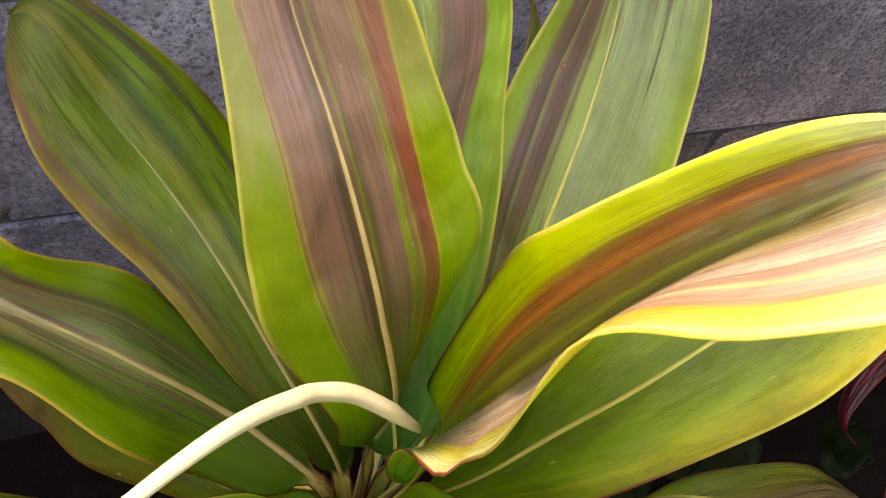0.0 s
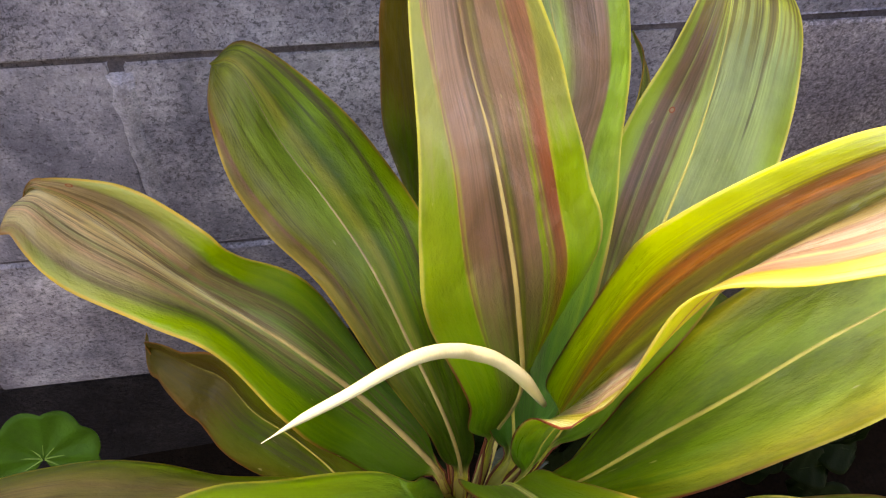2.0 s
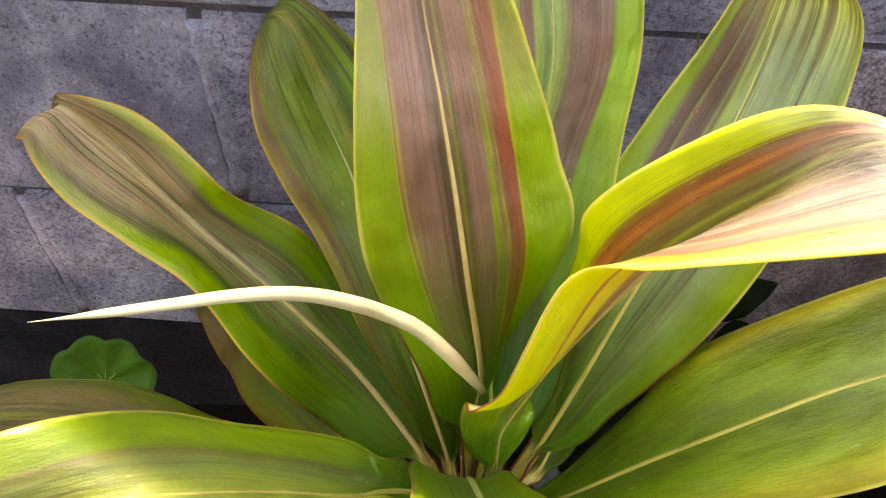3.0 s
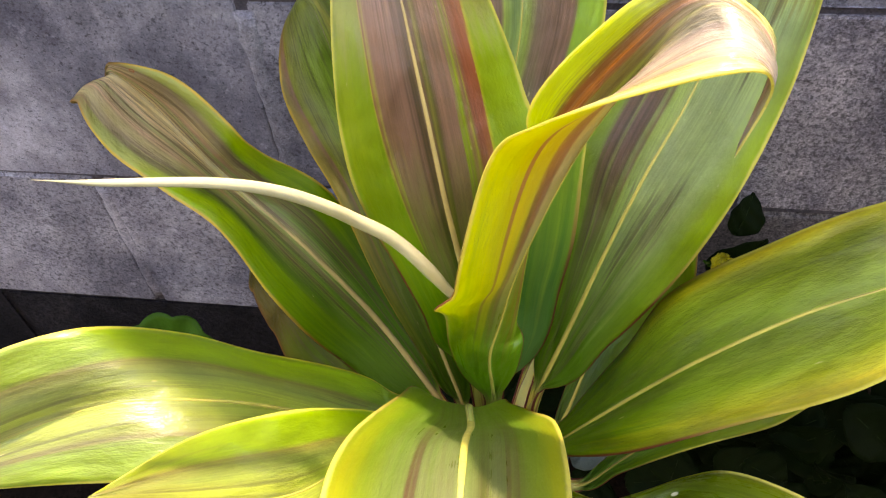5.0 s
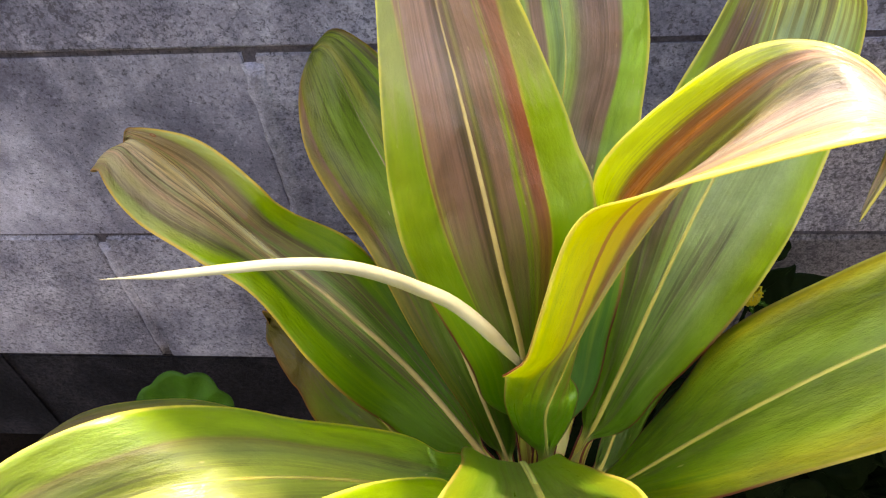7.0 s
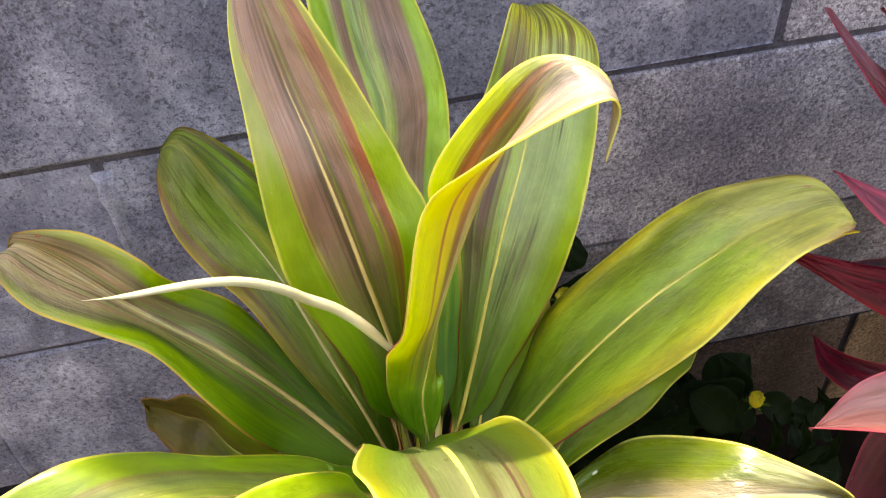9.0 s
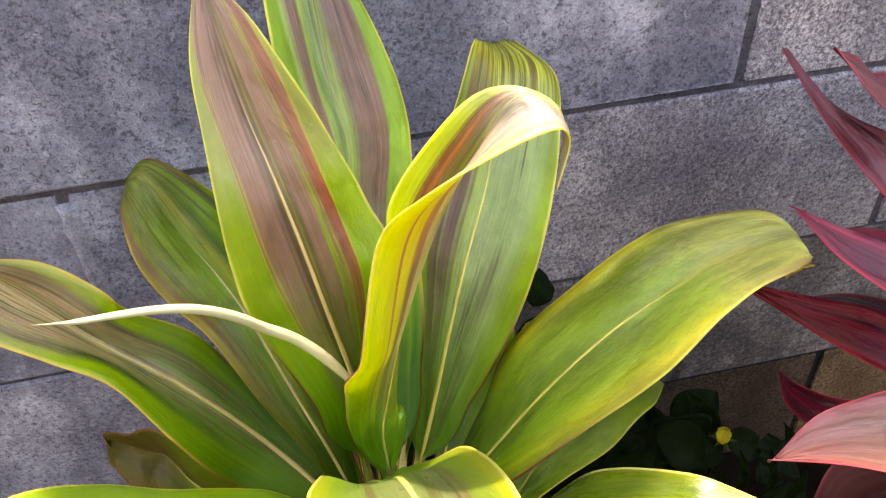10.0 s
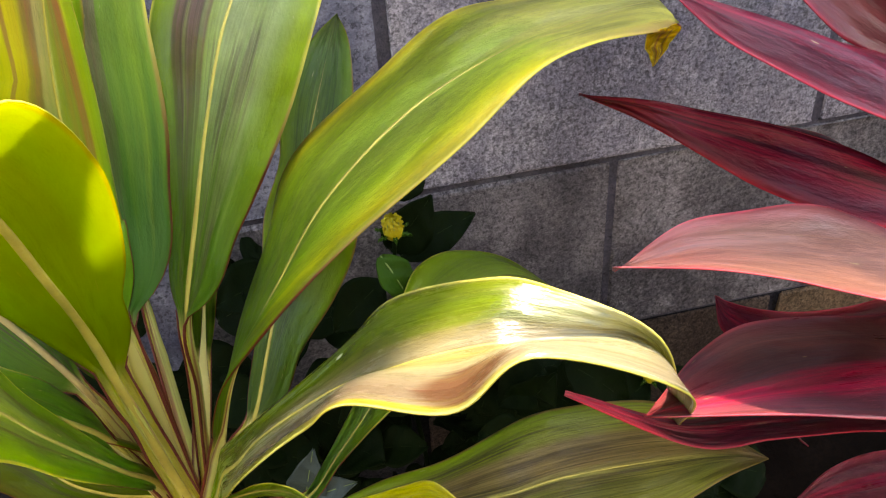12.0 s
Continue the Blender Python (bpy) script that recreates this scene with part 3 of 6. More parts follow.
    "w": leaf_material("leaf_maroon_crimson_crease", ((0.0, (0.30, 0.03, 0.05)), (0.04, (0.15, 0.03, 0.035)), (0.14, (0.12, 0.040, 0.034)), (0.26, (0.085, 0.020, 0.018)), (0.44, (0.060, 0.014, 0.014)), (0.49, (0.26, 0.012, 0.032)), (0.53, (0.46, 0.014, 0.05)), (0.59, (0.20, 0.010, 0.026)), (0.64, (0.46, 0.014, 0.055)), (0.70, (0.30, 0.016, 0.045)), (0.74, (0.14, 0.026, 0.040)), (0.88, (0.12, 0.045, 0.055)), (1.0, (0.32, 0.05, 0.06))), (0.18, 0.015, 0.03), (0.46, 0.06, 0.08), 31.0, gloss=0.30, through_light=0.16, streak=0.35, streak_colour=(0.20, 0.07, 0.06), base_end=0.02, flare=0.15, hairs=0.22, core=0.46, sheen=0.7, smudge=0.35, stalked=0.0, tip_tint=(0.38, 0.02, 0.05), glow=(0.6, 0.02, 0.05)),
    "m": leaf_material("leaf_dusty_maroon", ((0.0, (0.30, 0.02, 0.04)), (0.05, (0.17, 0.03, 0.04)), (0.3, (0.15, 0.032, 0.042)), (0.48, (0.13, 0.026, 0.034)), (0.52, (0.20, 0.035, 0.045)), (0.75, (0.17, 0.040, 0.050)), (0.95, (0.19, 0.035, 0.045)), (1.0, (0.32, 0.02, 0.05))), (0.16, 0.015, 0.03), (0.40, 0.025, 0.05), 33.0, gloss=0.36, through_light=0.15, streak=0.2, streak_colour=(0.08, 0.02, 0.03), base_end=0.02, flare=0.1, hairs=0.06, sheen=0.6, smudge=0.25, stalked=0.0, tip_tint=(0.32, 0.02, 0.05), glow=(0.6, 0.02, 0.05)),
    "p": leaf_material("leaf_pale_pink", ((0.0, (0.25, 0.06, 0.062)), (0.2, (0.22, 0.105, 0.08)), (0.5, (0.27, 0.13, 0.10)), (0.8, (0.20, 0.092, 0.07)), (1.0, (0.25, 0.058, 0.06))), (0.33, 0.10, 0.09), (0.50, 0.07, 0.09), 13.0, gloss=0.33, through_light=0.12, streak=0.35, streak_colour=(0.36, 0.17, 0.09), base_end=0.03, flare=0.2, tip_tint=(0.48, 0.08, 0.10), hairs=0.12, glow=(0.7, 0.2, 0.12)),
}
MID_PALE = plain_material("pale_midrib", (0.58, 0.44, 0.16), 0.45, 0.35, 60)
MID_YELLOW = plain_material("yellow_midrib", (0.60, 0.53, 0.11), 0.45, 0.35, 60)
MID_RED = plain_material("red_midrib", (0.22, 0.014, 0.03), 0.42, 0.3, 60)
# Extra pale: the colour makes up for sunlight that misses the petioles.
PETIOLE = fleshy_material("petiole_flesh", (0.92, 0.88, 0.36), (0.50, 0.24, 0.12))
PETIOLE_RED = plain_material("petiole_edge", (0.22, 0.05, 0.03), 0.5, 0.4, 60)
SPEAR = plain_material("cream_spear", (0.44, 0.43, 0.28), 0.40, 0.2, 30)
BLOCK = block_material("concrete_block", (0.78, 0.73, 0.78), (0.46, 0.43, 0.48), (0.17, 0.16, 0.215), pores=0.012)
BLOCK_SMOOTH = block_material("smooth_concrete_block", (0.55, 0.56, 0.665), (0.27, 0.27, 0.34), (0.06, 0.061, 0.096), pores=-0.03, relief=0.45, grainy=0.25)
# Stained low courses, near-black to stand in for shade under the foliage.
BLOCK_LOW = block_material("shaded_stained_block", (0.050, 0.047, 0.057), (0.018, 0.017, 0.023), (0.007, 0.007, 0.010))
BLOCK_BLUE = block_material("slate_tinted_block", (0.61, 0.615, 0.72), (0.31, 0.31, 0.385), (0.075, 0.076, 0.118), pores=-0.004, grainy=0.35)
# Warm grey, darkened so the colour carries leaf shade and dirt.
BLOCK_WARM_SHADE = block_material("warm_shade_block", (0.46, 0.42, 0.43), (0.24, 0.215, 0.22), (0.06, 0.054, 0.062), pores=-0.02)
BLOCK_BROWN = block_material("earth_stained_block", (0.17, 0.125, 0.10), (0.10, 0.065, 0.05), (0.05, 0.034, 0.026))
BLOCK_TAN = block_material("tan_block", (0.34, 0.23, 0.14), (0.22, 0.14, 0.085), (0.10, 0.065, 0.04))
# Darkened so the joints carry the shadow line under each block.
SHADOW_MORTAR = block_material("mortar", (0.20, 0.19, 0.23), (0.10, 0.095, 0.12), (0.035, 0.034, 0.048), pores=-0.06, grainy=0.3)
MORTAR_PALE = block_material("pale_mortar", (0.60, 0.60, 0.69), (0.36, 0.36, 0.43), (0.14, 0.14, 0.19), pores=-0.05, grainy=0.4)
# Near-black soil colour stands in for the shade under the plants.
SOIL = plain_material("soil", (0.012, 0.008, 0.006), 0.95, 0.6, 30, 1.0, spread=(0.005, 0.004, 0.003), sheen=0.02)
PLASTER = plain_material("cream_plaster", (0.27, 0.24, 0.20), 0.9, 0.15, 6, 0.2)
STEM = plain_material("woody_stem", (0.16, 0.12, 0.07), 0.8, 0.5, 40, 0.6)


# ---- building helpers ----
def mesh_from(name, verts, faces, mat, uvs=None, smooth=True):
    me = bpy.data.meshes.new(name)
    me.from_pydata(verts, [], faces)
    if uvs is not None:
        layer = me.uv_layers.new(name="UVMap")
        idx = np.empty(len(me.loops), dtype=np.int32)
        me.loops.foreach_get("vertex_index", idx)
        layer.data.foreach_set("uv", np.asarray(uvs, dtype=np.float32)[idx].ravel())
    if smooth:
        me.polygons.foreach_set("use_smooth", [True] * len(me.polygons))
    me.materials.append(mat)
    me.update()
    return me


def part_mesh(name, me, parent, label=""):
    ob = new(name, me)
    ob.parent = parent
    if label:
        ob["label"] = label
    return ob


def part(name, bm, mat, parent, label=""):
    me = bpy.data.meshes.new(name)
    bm.to_mesh(me)
    bm.free()
    me.materials.append(mat)
    return part_mesh(name, me, parent, label)


def glide(points, n, places=None):
    """Smooth curve of n samples through evenly spaced stations."""
    pts = np.asarray(points, dtype=float)
    k = len(pts)
    ext = np.vstack([2 * pts[:1] - pts[1:2], pts, 2 * pts[-1:] - pts[-2:-1]])
    s = np.linspace(0, k - 1, n) if places is None else np.asarray(places) * (k - 1)
    i = np.minimum(s.astype(int), k - 2)
    f = (s - i)[:, None]
    p0, p1, p2, p3 = ext[i], ext[i + 1], ext[i + 2], ext[i + 3]
    return 0.5 * (2 * p1 + (p2 - p0) * f + (2 * p0 - 5 * p1 + 4 * p2 - p3) * f**2 + (3 * p1 - p0 - 3 * p2 + p3) * f**3)


def unit(a):
    return a / (np.linalg.norm(a, axis=-1, keepdims=True) + 1e-12)


def tube(name, curve, radii, mat, parent, label="", sides=8, flat=1.0, normals=None):
    curve = np.asarray(curve)
    n = len(curve)
    t = np.gradient(curve, axis=0)
    t /= np.linalg.norm(t, axis=1)[:, None]
    if normals is None:
        normals = np.zeros_like(t)
        k = np.array((0.0, 0.0, 1.0)) if abs(t[0, 2]) < 0.8 else np.array((1.0, 0.0, 0.0))
        for i in range(n):
            k = unit(k - t[i] * np.dot(k, t[i]))
            normals[i] = k
    side = np.cross(t, normals)
    verts, uvs = [], []
    for i in range(n):
        for j in range(sides):
            a = 2 * math.pi * j / sides
            verts.append(tuple(curve[i] + radii[i] * (math.cos(a) * side[i] + flat * math.sin(a) * normals[i])))
            uvs.append((0.5 + 0.5 * math.cos(a), i / (n - 1)))
    faces = [(i * sides + j, i * sides + (j + 1) % sides, (i + 1) * sides + (j + 1) % sides, (i + 1) * sides + j) for i in range(n - 1) for j in range(sides)]
    faces += [tuple(reversed(range(sides))), tuple(range((n - 1) * sides, n * sides))]
    return part_mesh(name, mesh_from(name, verts, faces, mat, np.array(uvs)), parent, label)


def long_leaf(plant, stations, mat, seed, label, rib_mat, rib=0.0022, cup=0.10, wave=0.0014, pet=0, blunt=False, name="leaf", under=None, strap=0.0048, spur=0):
    """One strap leaf, swept along its rib from stem to tip. pet: stations that belong to the petiole."""
    n, m, thick = 90, 9, 0.00035
    st = np.asarray(stations, dtype=float)
    s = np.linspace(0, 1, n)
    if blunt:  # closer rows towards the tip
        s = 1 - (1 - s) ** 1.35
    curve, left, right = (glide(st[:, c : c + 3], n, s) for c in (0, 3, 6))
    left, right = left / 1000, right / 1000
    if pet:
        sp = s * (len(st) - 1)
        below, rise = sp < pet, np.clip(sp - pet, 0, 1)[:, None]
        for reach in (left, right):
            w = np.linalg.norm(reach, axis=1)[:, None]
            reach[below] *= np.minimum(1, strap / w[below])
            low, high = reach[below][-1].copy(), reach[int(np.searchsorted(sp, pet + 1))].copy()
            lobe = low + (high - low) * (1 - (1 - rise) ** 2.6)
            base = ~below & (sp < pet + 1)
            reach[base] = (lobe * (1 - rise**2) + reach * rise**2)[base]
    if spur:  # the edge steps in just above the spur
        above = np.maximum(s * (len(st) - 1) - spur, 0)[:, None]
        left = left * (1 - 0.34 * (1 - np.exp(-above / 0.10)) * np.exp(-above / 0.9))
    if blunt:  # round the last stretch off
        x = np.clip((s * (len(st) - 1) - (len(st) - 2)), 0, 0.985)
        k = np.sqrt((1 + x) / (1 - x))[:, None]
        left, right = left * np.minimum(k, 6), right * np.minimum(k, 6)
    tang = unit(np.gradient(curve, axis=0))
    across = unit(right - left)
    nor = unit(np.cross(across, tang))
    rng = np.random.RandomState(seed)
    ph = rng.uniform(0, 6.28, 6)
    top = np.zeros((n, 2 * m + 1, 3))
    for c in range(-m, m + 1):
        q = abs(c) / m
        reach = left if c < 0 else right
        w = np.linalg.norm(reach, axis=1)
        out = unit(reach)
        over = unit(nor - out * np.sum(nor * out, axis=1)[:, None])
        k = 0 if c < 0 else 3
        bow = cup * w * math.sin(math.pi * q) * 0.55
        soft = np.minimum(w / 0.03, 1) ** 2
        rip = wave * q**2 * soft * (np.sin(s * 17 + ph[k]) + 0.6 * np.sin(s * 31 + ph[k + 1]))
        if c:
            rip += (0.0007 * np.sin(q * 5 + s * 24 + ph[k + 2]) + 0.0007 * np.sin(q * 3 - s * 13 + ph[k])) * soft * math.sin(math.pi * q) ** 0.5
        top[:, c + m] = curve + reach * q + over * (bow + rip)[:, None]
    du = np.gradient(top, axis=0)
    dv = np.gradient(top, axis=1)
    nn = np.cross(dv, du)
    nn /= np.linalg.norm(nn, axis=2)[..., None] + 1e-12
    cols = 2 * m + 1
    verts = np.concatenate([(top + nn * thick).reshape(-1, 3), (top - nn * thick).reshape(-1, 3)])
    uu = np.tile(0.5 + 0.5 * np.arange(-m, m + 1) / m, n)
    p0 = pet / (len(st) - 1)
    vv = np.repeat((s - p0) / (1 - p0), cols)
    uvs = np.tile(np.stack([uu, vv], -1), (2, 1))
    off = n * cols
    faces = []
    for i in range(n - 1):
        for j in range(cols - 1):
            a = i * cols + j
            faces.append((a, a + 1, a + cols + 1, a + cols))
            faces.append((off + a, off + a + cols, off + a + cols + 1, off + a + 1))
        for a, b in ((i * cols, (i + 1) * cols), ((i + 1) * cols + cols - 1, i * cols + cols - 1)):
            faces.append((a, b, off + b, off + a))
    for j in range(cols - 1):
        faces.append((j, off + j, off + j + 1, j + 1))
        a = (n - 1) * cols + j
        faces.append((a, a + 1, off + a + 1, off + a))
    ob = part_mesh(name, mesh_from(name, [tuple(v) for v in verts], faces, mat, uvs), plant, label)
    if under:
        ob.data.materials.append(under)
        idx = np.zeros(len(faces), dtype=np.int32)
        idx[: (n - 1) * (2 * cols)] = np.tile([1, 0] * (cols - 1) + [0, 0], n - 1)
        ob.data.polygons.foreach_set("material_index", idx)
    r = 0.8 * rib * (1.0 - 0.95 * s) * np.clip((1 - s) * 8, 0.15, 1)
    tube("midrib", curve[:-1] + nor[:-1] * 0.0002, r[:-1], rib_mat, ob, sides=8, flat=0.55, normals=nor[:-1])
    if pet:
        k = int(np.searchsorted(s, min(p0 + 0.14, 0.6)))
        f = np.linspace(0, 1, k)
        taper = np.clip((s[:k] - 0.75 * p0) / (0.14 + 0.25 * p0), 0, 1)
        tube("petiole", curve[:k] - nor[:k] * (0.0022 * (1 - f))[:, None], 0.0053 * (1 - 0.25 * f) * (1 - taper) ** 2.2 + 0.7 * rib * taper * (1 - 0.4 * taper), PETIOLE, ob, sides=10, flat=0.62, normals=nor[:k])
        k = int(np.searchsorted(s, p0 + 0.01))
        f = np.linspace(0, 1, k)
        for reach in (left, right):
            tube("petiole_edge", curve[:k] + reach[:k] * 1.02 + nor[:k] * 0.0008, 0.0002 + 0.0006 * np.sin(math.pi * f) ** 0.5, PETIOLE_RED, ob, sides=6, normals=nor[:k])
    return ob


# ---- wall ----
WALL_Y, COURSE, BLOCK_LEN, GAP = 0.90, 0.20, 0.374, 0.009
wall = tagged(new("wall_north"), "weathered grey concrete block garden wall", "wall", kind="structure")


def wall_core(z0, z1, mat, label, x0=-2.5, x1=2.7, recess=0.003):
    bm = bmesh.new()
    bmesh.ops.create_cube(bm, size=1.0, matrix=Matrix.Translation(((x0 + x1) / 2, WALL_Y + recess + 0.073, (z0 + z1) / 2)) @ Matrix.Diagonal((x1 - x0, 0.146, z1 - z0, 1)))
    return part("mortar", bm, mat, wall, label)


wall_core(0.2, 1.195, SHADOW_MORTAR, "grey mortar joints, darkened for shadow lines")
wall_core(-0.295, 0.199, BLOCK_LOW, "mortar joints of the low courses, darkened for shade")


# Added wall out of view: blocks low sky, bounces warm light onto the plants.
def light_shaping_wall():
    bm = bmesh.new()
    bmesh.ops.create_cube(bm, size=1.0, matrix=Matrix.Translation((0, -1.75, 1.4)) @ Matrix.Diagonal((9.0, 0.2, 2.9, 1)))
    me = bpy.data.meshes.new("unseen_light_wall")
    bm.to_mesh(me)
    bm.free()
    me.materials.append(PLASTER)
    return tagged(new("unseen_light_wall", me), "plain cream wall added out of view to block and bounce light", "wall", kind="structure")


light_shaping_wall()


# ---- ground ----
def ground_sheet():
    xs = np.concatenate([np.linspace(-30, -1.3, 8), np.linspace(-1.2, 1.4, 53), np.linspace(1.5, 30, 8)])
    ys = np.concatenate([np.linspace(-30, -0.6, 8), np.linspace(-0.5, 0.95, 30), np.linspace(1.1, 30, 6)])
    verts = []
    for y in ys:
        for x in xs:
            near = max(0.0, 1 - max(abs(x), abs(y - 0.5)) / 1.5)
            z = near * (0.03 * noise.noise(Vector((x * 6, y * 6, 0))) + 0.015 * noise.noise(Vector((x * 21, y * 21, 4))))
            verts.append((x, y, GROUND_Z + z))
    w = len(xs)
    faces = [(j * w + i, j * w + i + 1, (j + 1) * w + i + 1, (j + 1) * w + i) for j in range(len(ys) - 1) for i in range(w - 1)]
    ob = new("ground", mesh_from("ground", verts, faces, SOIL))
    return tagged(ob, "garden soil below the plants, darkened for shade", "soil", kind="structure")


GROUND_Z = 0.02
ground_sheet()

# ---- green plant ----
plant = tagged(new("cordyline"), "broad-leaved green and brown striped cordyline growing beside a block wall", "plant")

# Each leaf from stem to tip: rib x, y, z in metres; reach of the left and of the right half of the blade in millimetres.
LEAVES = {}
LEAVES["A"] = [
    (-0.0651, 0.6557, 0.374, -5.3, -5.8, -1.3, 5.3, 5.8, 1.3),
    (-0.0661, 0.6535, 0.4326, -4.8, -5.3, -1.2, 4.8, 5.3, 1.2),
    (-0.0672, 0.6512, 0.4912, -4.8, -5.2, -1.4, 4.8, 5.2, 1.4),
    (-0.0683, 0.649, 0.5498, -12, -2, -1, 0, 5.2, 0.4),
    (-0.0672, 0.6405, 0.6189, -25.1, -2.1, -2, 11.6, 22.5, 3.1),
    (-0.0761, 0.6487, 0.6804, -37.5, -2.3, -4.2, 39.5, 23.3, 8.8),
    (-0.0835, 0.6624, 0.7205, -35.8, -8.5, -4.2, 38.5, 19.3, 3.4),
    (-0.0908, 0.6779, 0.7522, -28.9, -13, 0.6, 34.1, 12, 2.5),
    (-0.0981, 0.6969, 0.7774, -21.8, -12.4, 2.1, 29.9, -3.5, 8.2),
    (-0.1042, 0.7153, 0.8096, -14.7, -7.6, -0.8, 17.2, -3.8, 10.6),
    (-0.1084, 0.7371, 0.8353, -1.8, -0.2, 0.5, 0.2, -0.1, 0.1),
]
LEAVES["G"] = [
    (-0.069, 0.6612, 0.374, -4.3, -6.1, -2.9, 4.3, 6.1, 2.9),
    (-0.0783, 0.6601, 0.4139, -3.9, -5.5, -2.5, 3.9, 5.5, 2.5),
    (-0.0876, 0.6591, 0.4538, -3.9, -5.7, -1.9, 3.9, 5.7, 1.9),
    (-0.0969, 0.658, 0.4937, -5.1, -5.5, -4.1, 1.7, 4.4, -1.2),
    (-0.1316, 0.6814, 0.5365, -21.5, -20.9, -14.5, 7.5, 20.1, 0),
    (-0.1683, 0.6956, 0.5812, -13.2, -35.3, -0.3, 9.7, 33, 12.5),
    (-0.2008, 0.7112, 0.6062, -5.1, -34.8, 18.4, 9.2, 13.7, 24),
    (-0.2257, 0.7273, 0.6181, -10.5, -38.7, 19.8, 22.5, -4.3, 36.6),
    (-0.2544, 0.7433, 0.6393, -15.1, -36.8, 7.4, 15.5, -2.3, 28.8),
    (-0.2754, 0.7504, 0.66, -11.1, -27, 2.9, 2.4, -1.3, 10.1),
    (-0.289, 0.758, 0.647, 0, -0.2, -0.2, 0, -0.5, -0.3),
]
LEAVES["B"] = [
    (-0.0604, 0.6552, 0.374, -7.9, 1.2, 0.5, 7.9, -1.2, -0.5),
    (-0.0597, 0.6519, 0.4293, -7.1, 1.1, 0.5, 7.1, -1.1, -0.5),
    (-0.0589, 0.6486, 0.4845, -7.1, 1, 0.5, 7.1, -1, -0.5),
    (-0.0582, 0.6453, 0.5398, -4.8, -1.3, 0.4, 7.2, -3.4, 0.7),
    (-0.0624, 0.672, 0.6008, -20.5, -9.6, 4.1, 40.3, 3.8, 1),
    (-0.0604, 0.6869, 0.6654, -29.3, -16.3, 11.5, 44, 10.1, 3.2),
    (-0.053, 0.706, 0.7, -29.9, -22.4, 15, 38, 16, 0),
    (-0.0488, 0.7224, 0.7331, -27, -27, 14.2, 37.6, 18.1, -0.8),
    (-0.0536, 0.7501, 0.7651, -25.2, -23.7, 18.5, 36.2, 7.4, -2.9),
    (-0.056, 0.7843, 0.8008, -22.8, -11.9, 14.5, 21.8, 4.3, -3.2),
    (-0.0607, 0.833, 0.8084, -0.2, -0.2, 0.1, 0.2, 0.1, 0),
]
LEAVES["F"] = [
    (-0.0687, 0.6601, 0.374, -7.8, 1.9, 0.3, 7.8, -1.9, -0.3),
    (-0.0724, 0.6591, 0.412, -7, 1.8, 0.1, 7, -1.8, -0.1),
    (-0.0761, 0.6581, 0.45, -6.9, 1.9, -0.4, 6.9, -1.9, 0.4),
    (-0.0798, 0.6571, 0.488, -4.4, 1.4, -0.7, 4.4, -1.3, 0.7),
    (-0.0907, 0.6641, 0.5368, -11.7, -2.3, -2.9, 12.7, 3.1, 2.8),
    (-0.108, 0.6904, 0.5763, -19.4, -5.9, -4.6, 23.6, 8.4, 4.3),
    (-0.1265, 0.7269, 0.6066, -25.3, -9, -5, 34.2, 13.7, 4.4),
    (-0.1451, 0.7699, 0.6099, -32.7, -14.6, -5.8, 36.8, 17.6, 2.8),
    (-0.166, 0.8069, 0.6183, -29.2, -25.3, 6.6, 31, 24.1, 6.8),
    (-0.1855, 0.8355, 0.6465, -17, -17, -12, 8.3, 14.1, 7.2),
    (-0.1998, 0.8525, 0.6364, -0.1, -0.1, 0.1, -1.1, 0, 0.7),
]
LEAVES["J"] = [
    (-0.0629, 0.6551, 0.374, -7.8, -1.9, 0.3, 7.8, 1.9, -0.3),
    (-0.0647, 0.6422, 0.4356, -7.1, -1.4, -0.2, 7.1, 1.4, 0.2),
    (-0.0664, 0.6294, 0.4973, -7.1, -1.1, -0.9, 7.1, 1.1, 0.9),
    (-0.0681, 0.6165, 0.5589, -29, -1, 5, 14.5, 3, -3),
    (-0.0601, 0.5748, 0.6197, -32.6, 6.6, 13.3, 26.5, 11, -0.6),
    (-0.0559, 0.5354, 0.6824, -42.1, -3.7, 7.7, 34.4, 8.9, 1),
    (-0.051, 0.4747, 0.7237, -36.9, 0.8, 21.6, 32.1, -0.6, 17.6),
    (-0.0528, 0.4025, 0.7253, -28.4, -10.9, 11.1, 23, -2, 14),
    (-0.0294, 0.3696, 0.6646, -18.8, -15, 0.5, 17, -4.5, 7.5),
    (-0.0128, 0.3553, 0.595, -9.3, -9.3, -0.8, 11.4, -4, 3.3),
    (0.0018, 0.3468, 0.5242, 0.1, -0.4, 0, -0.6, -0.3, 0),
]
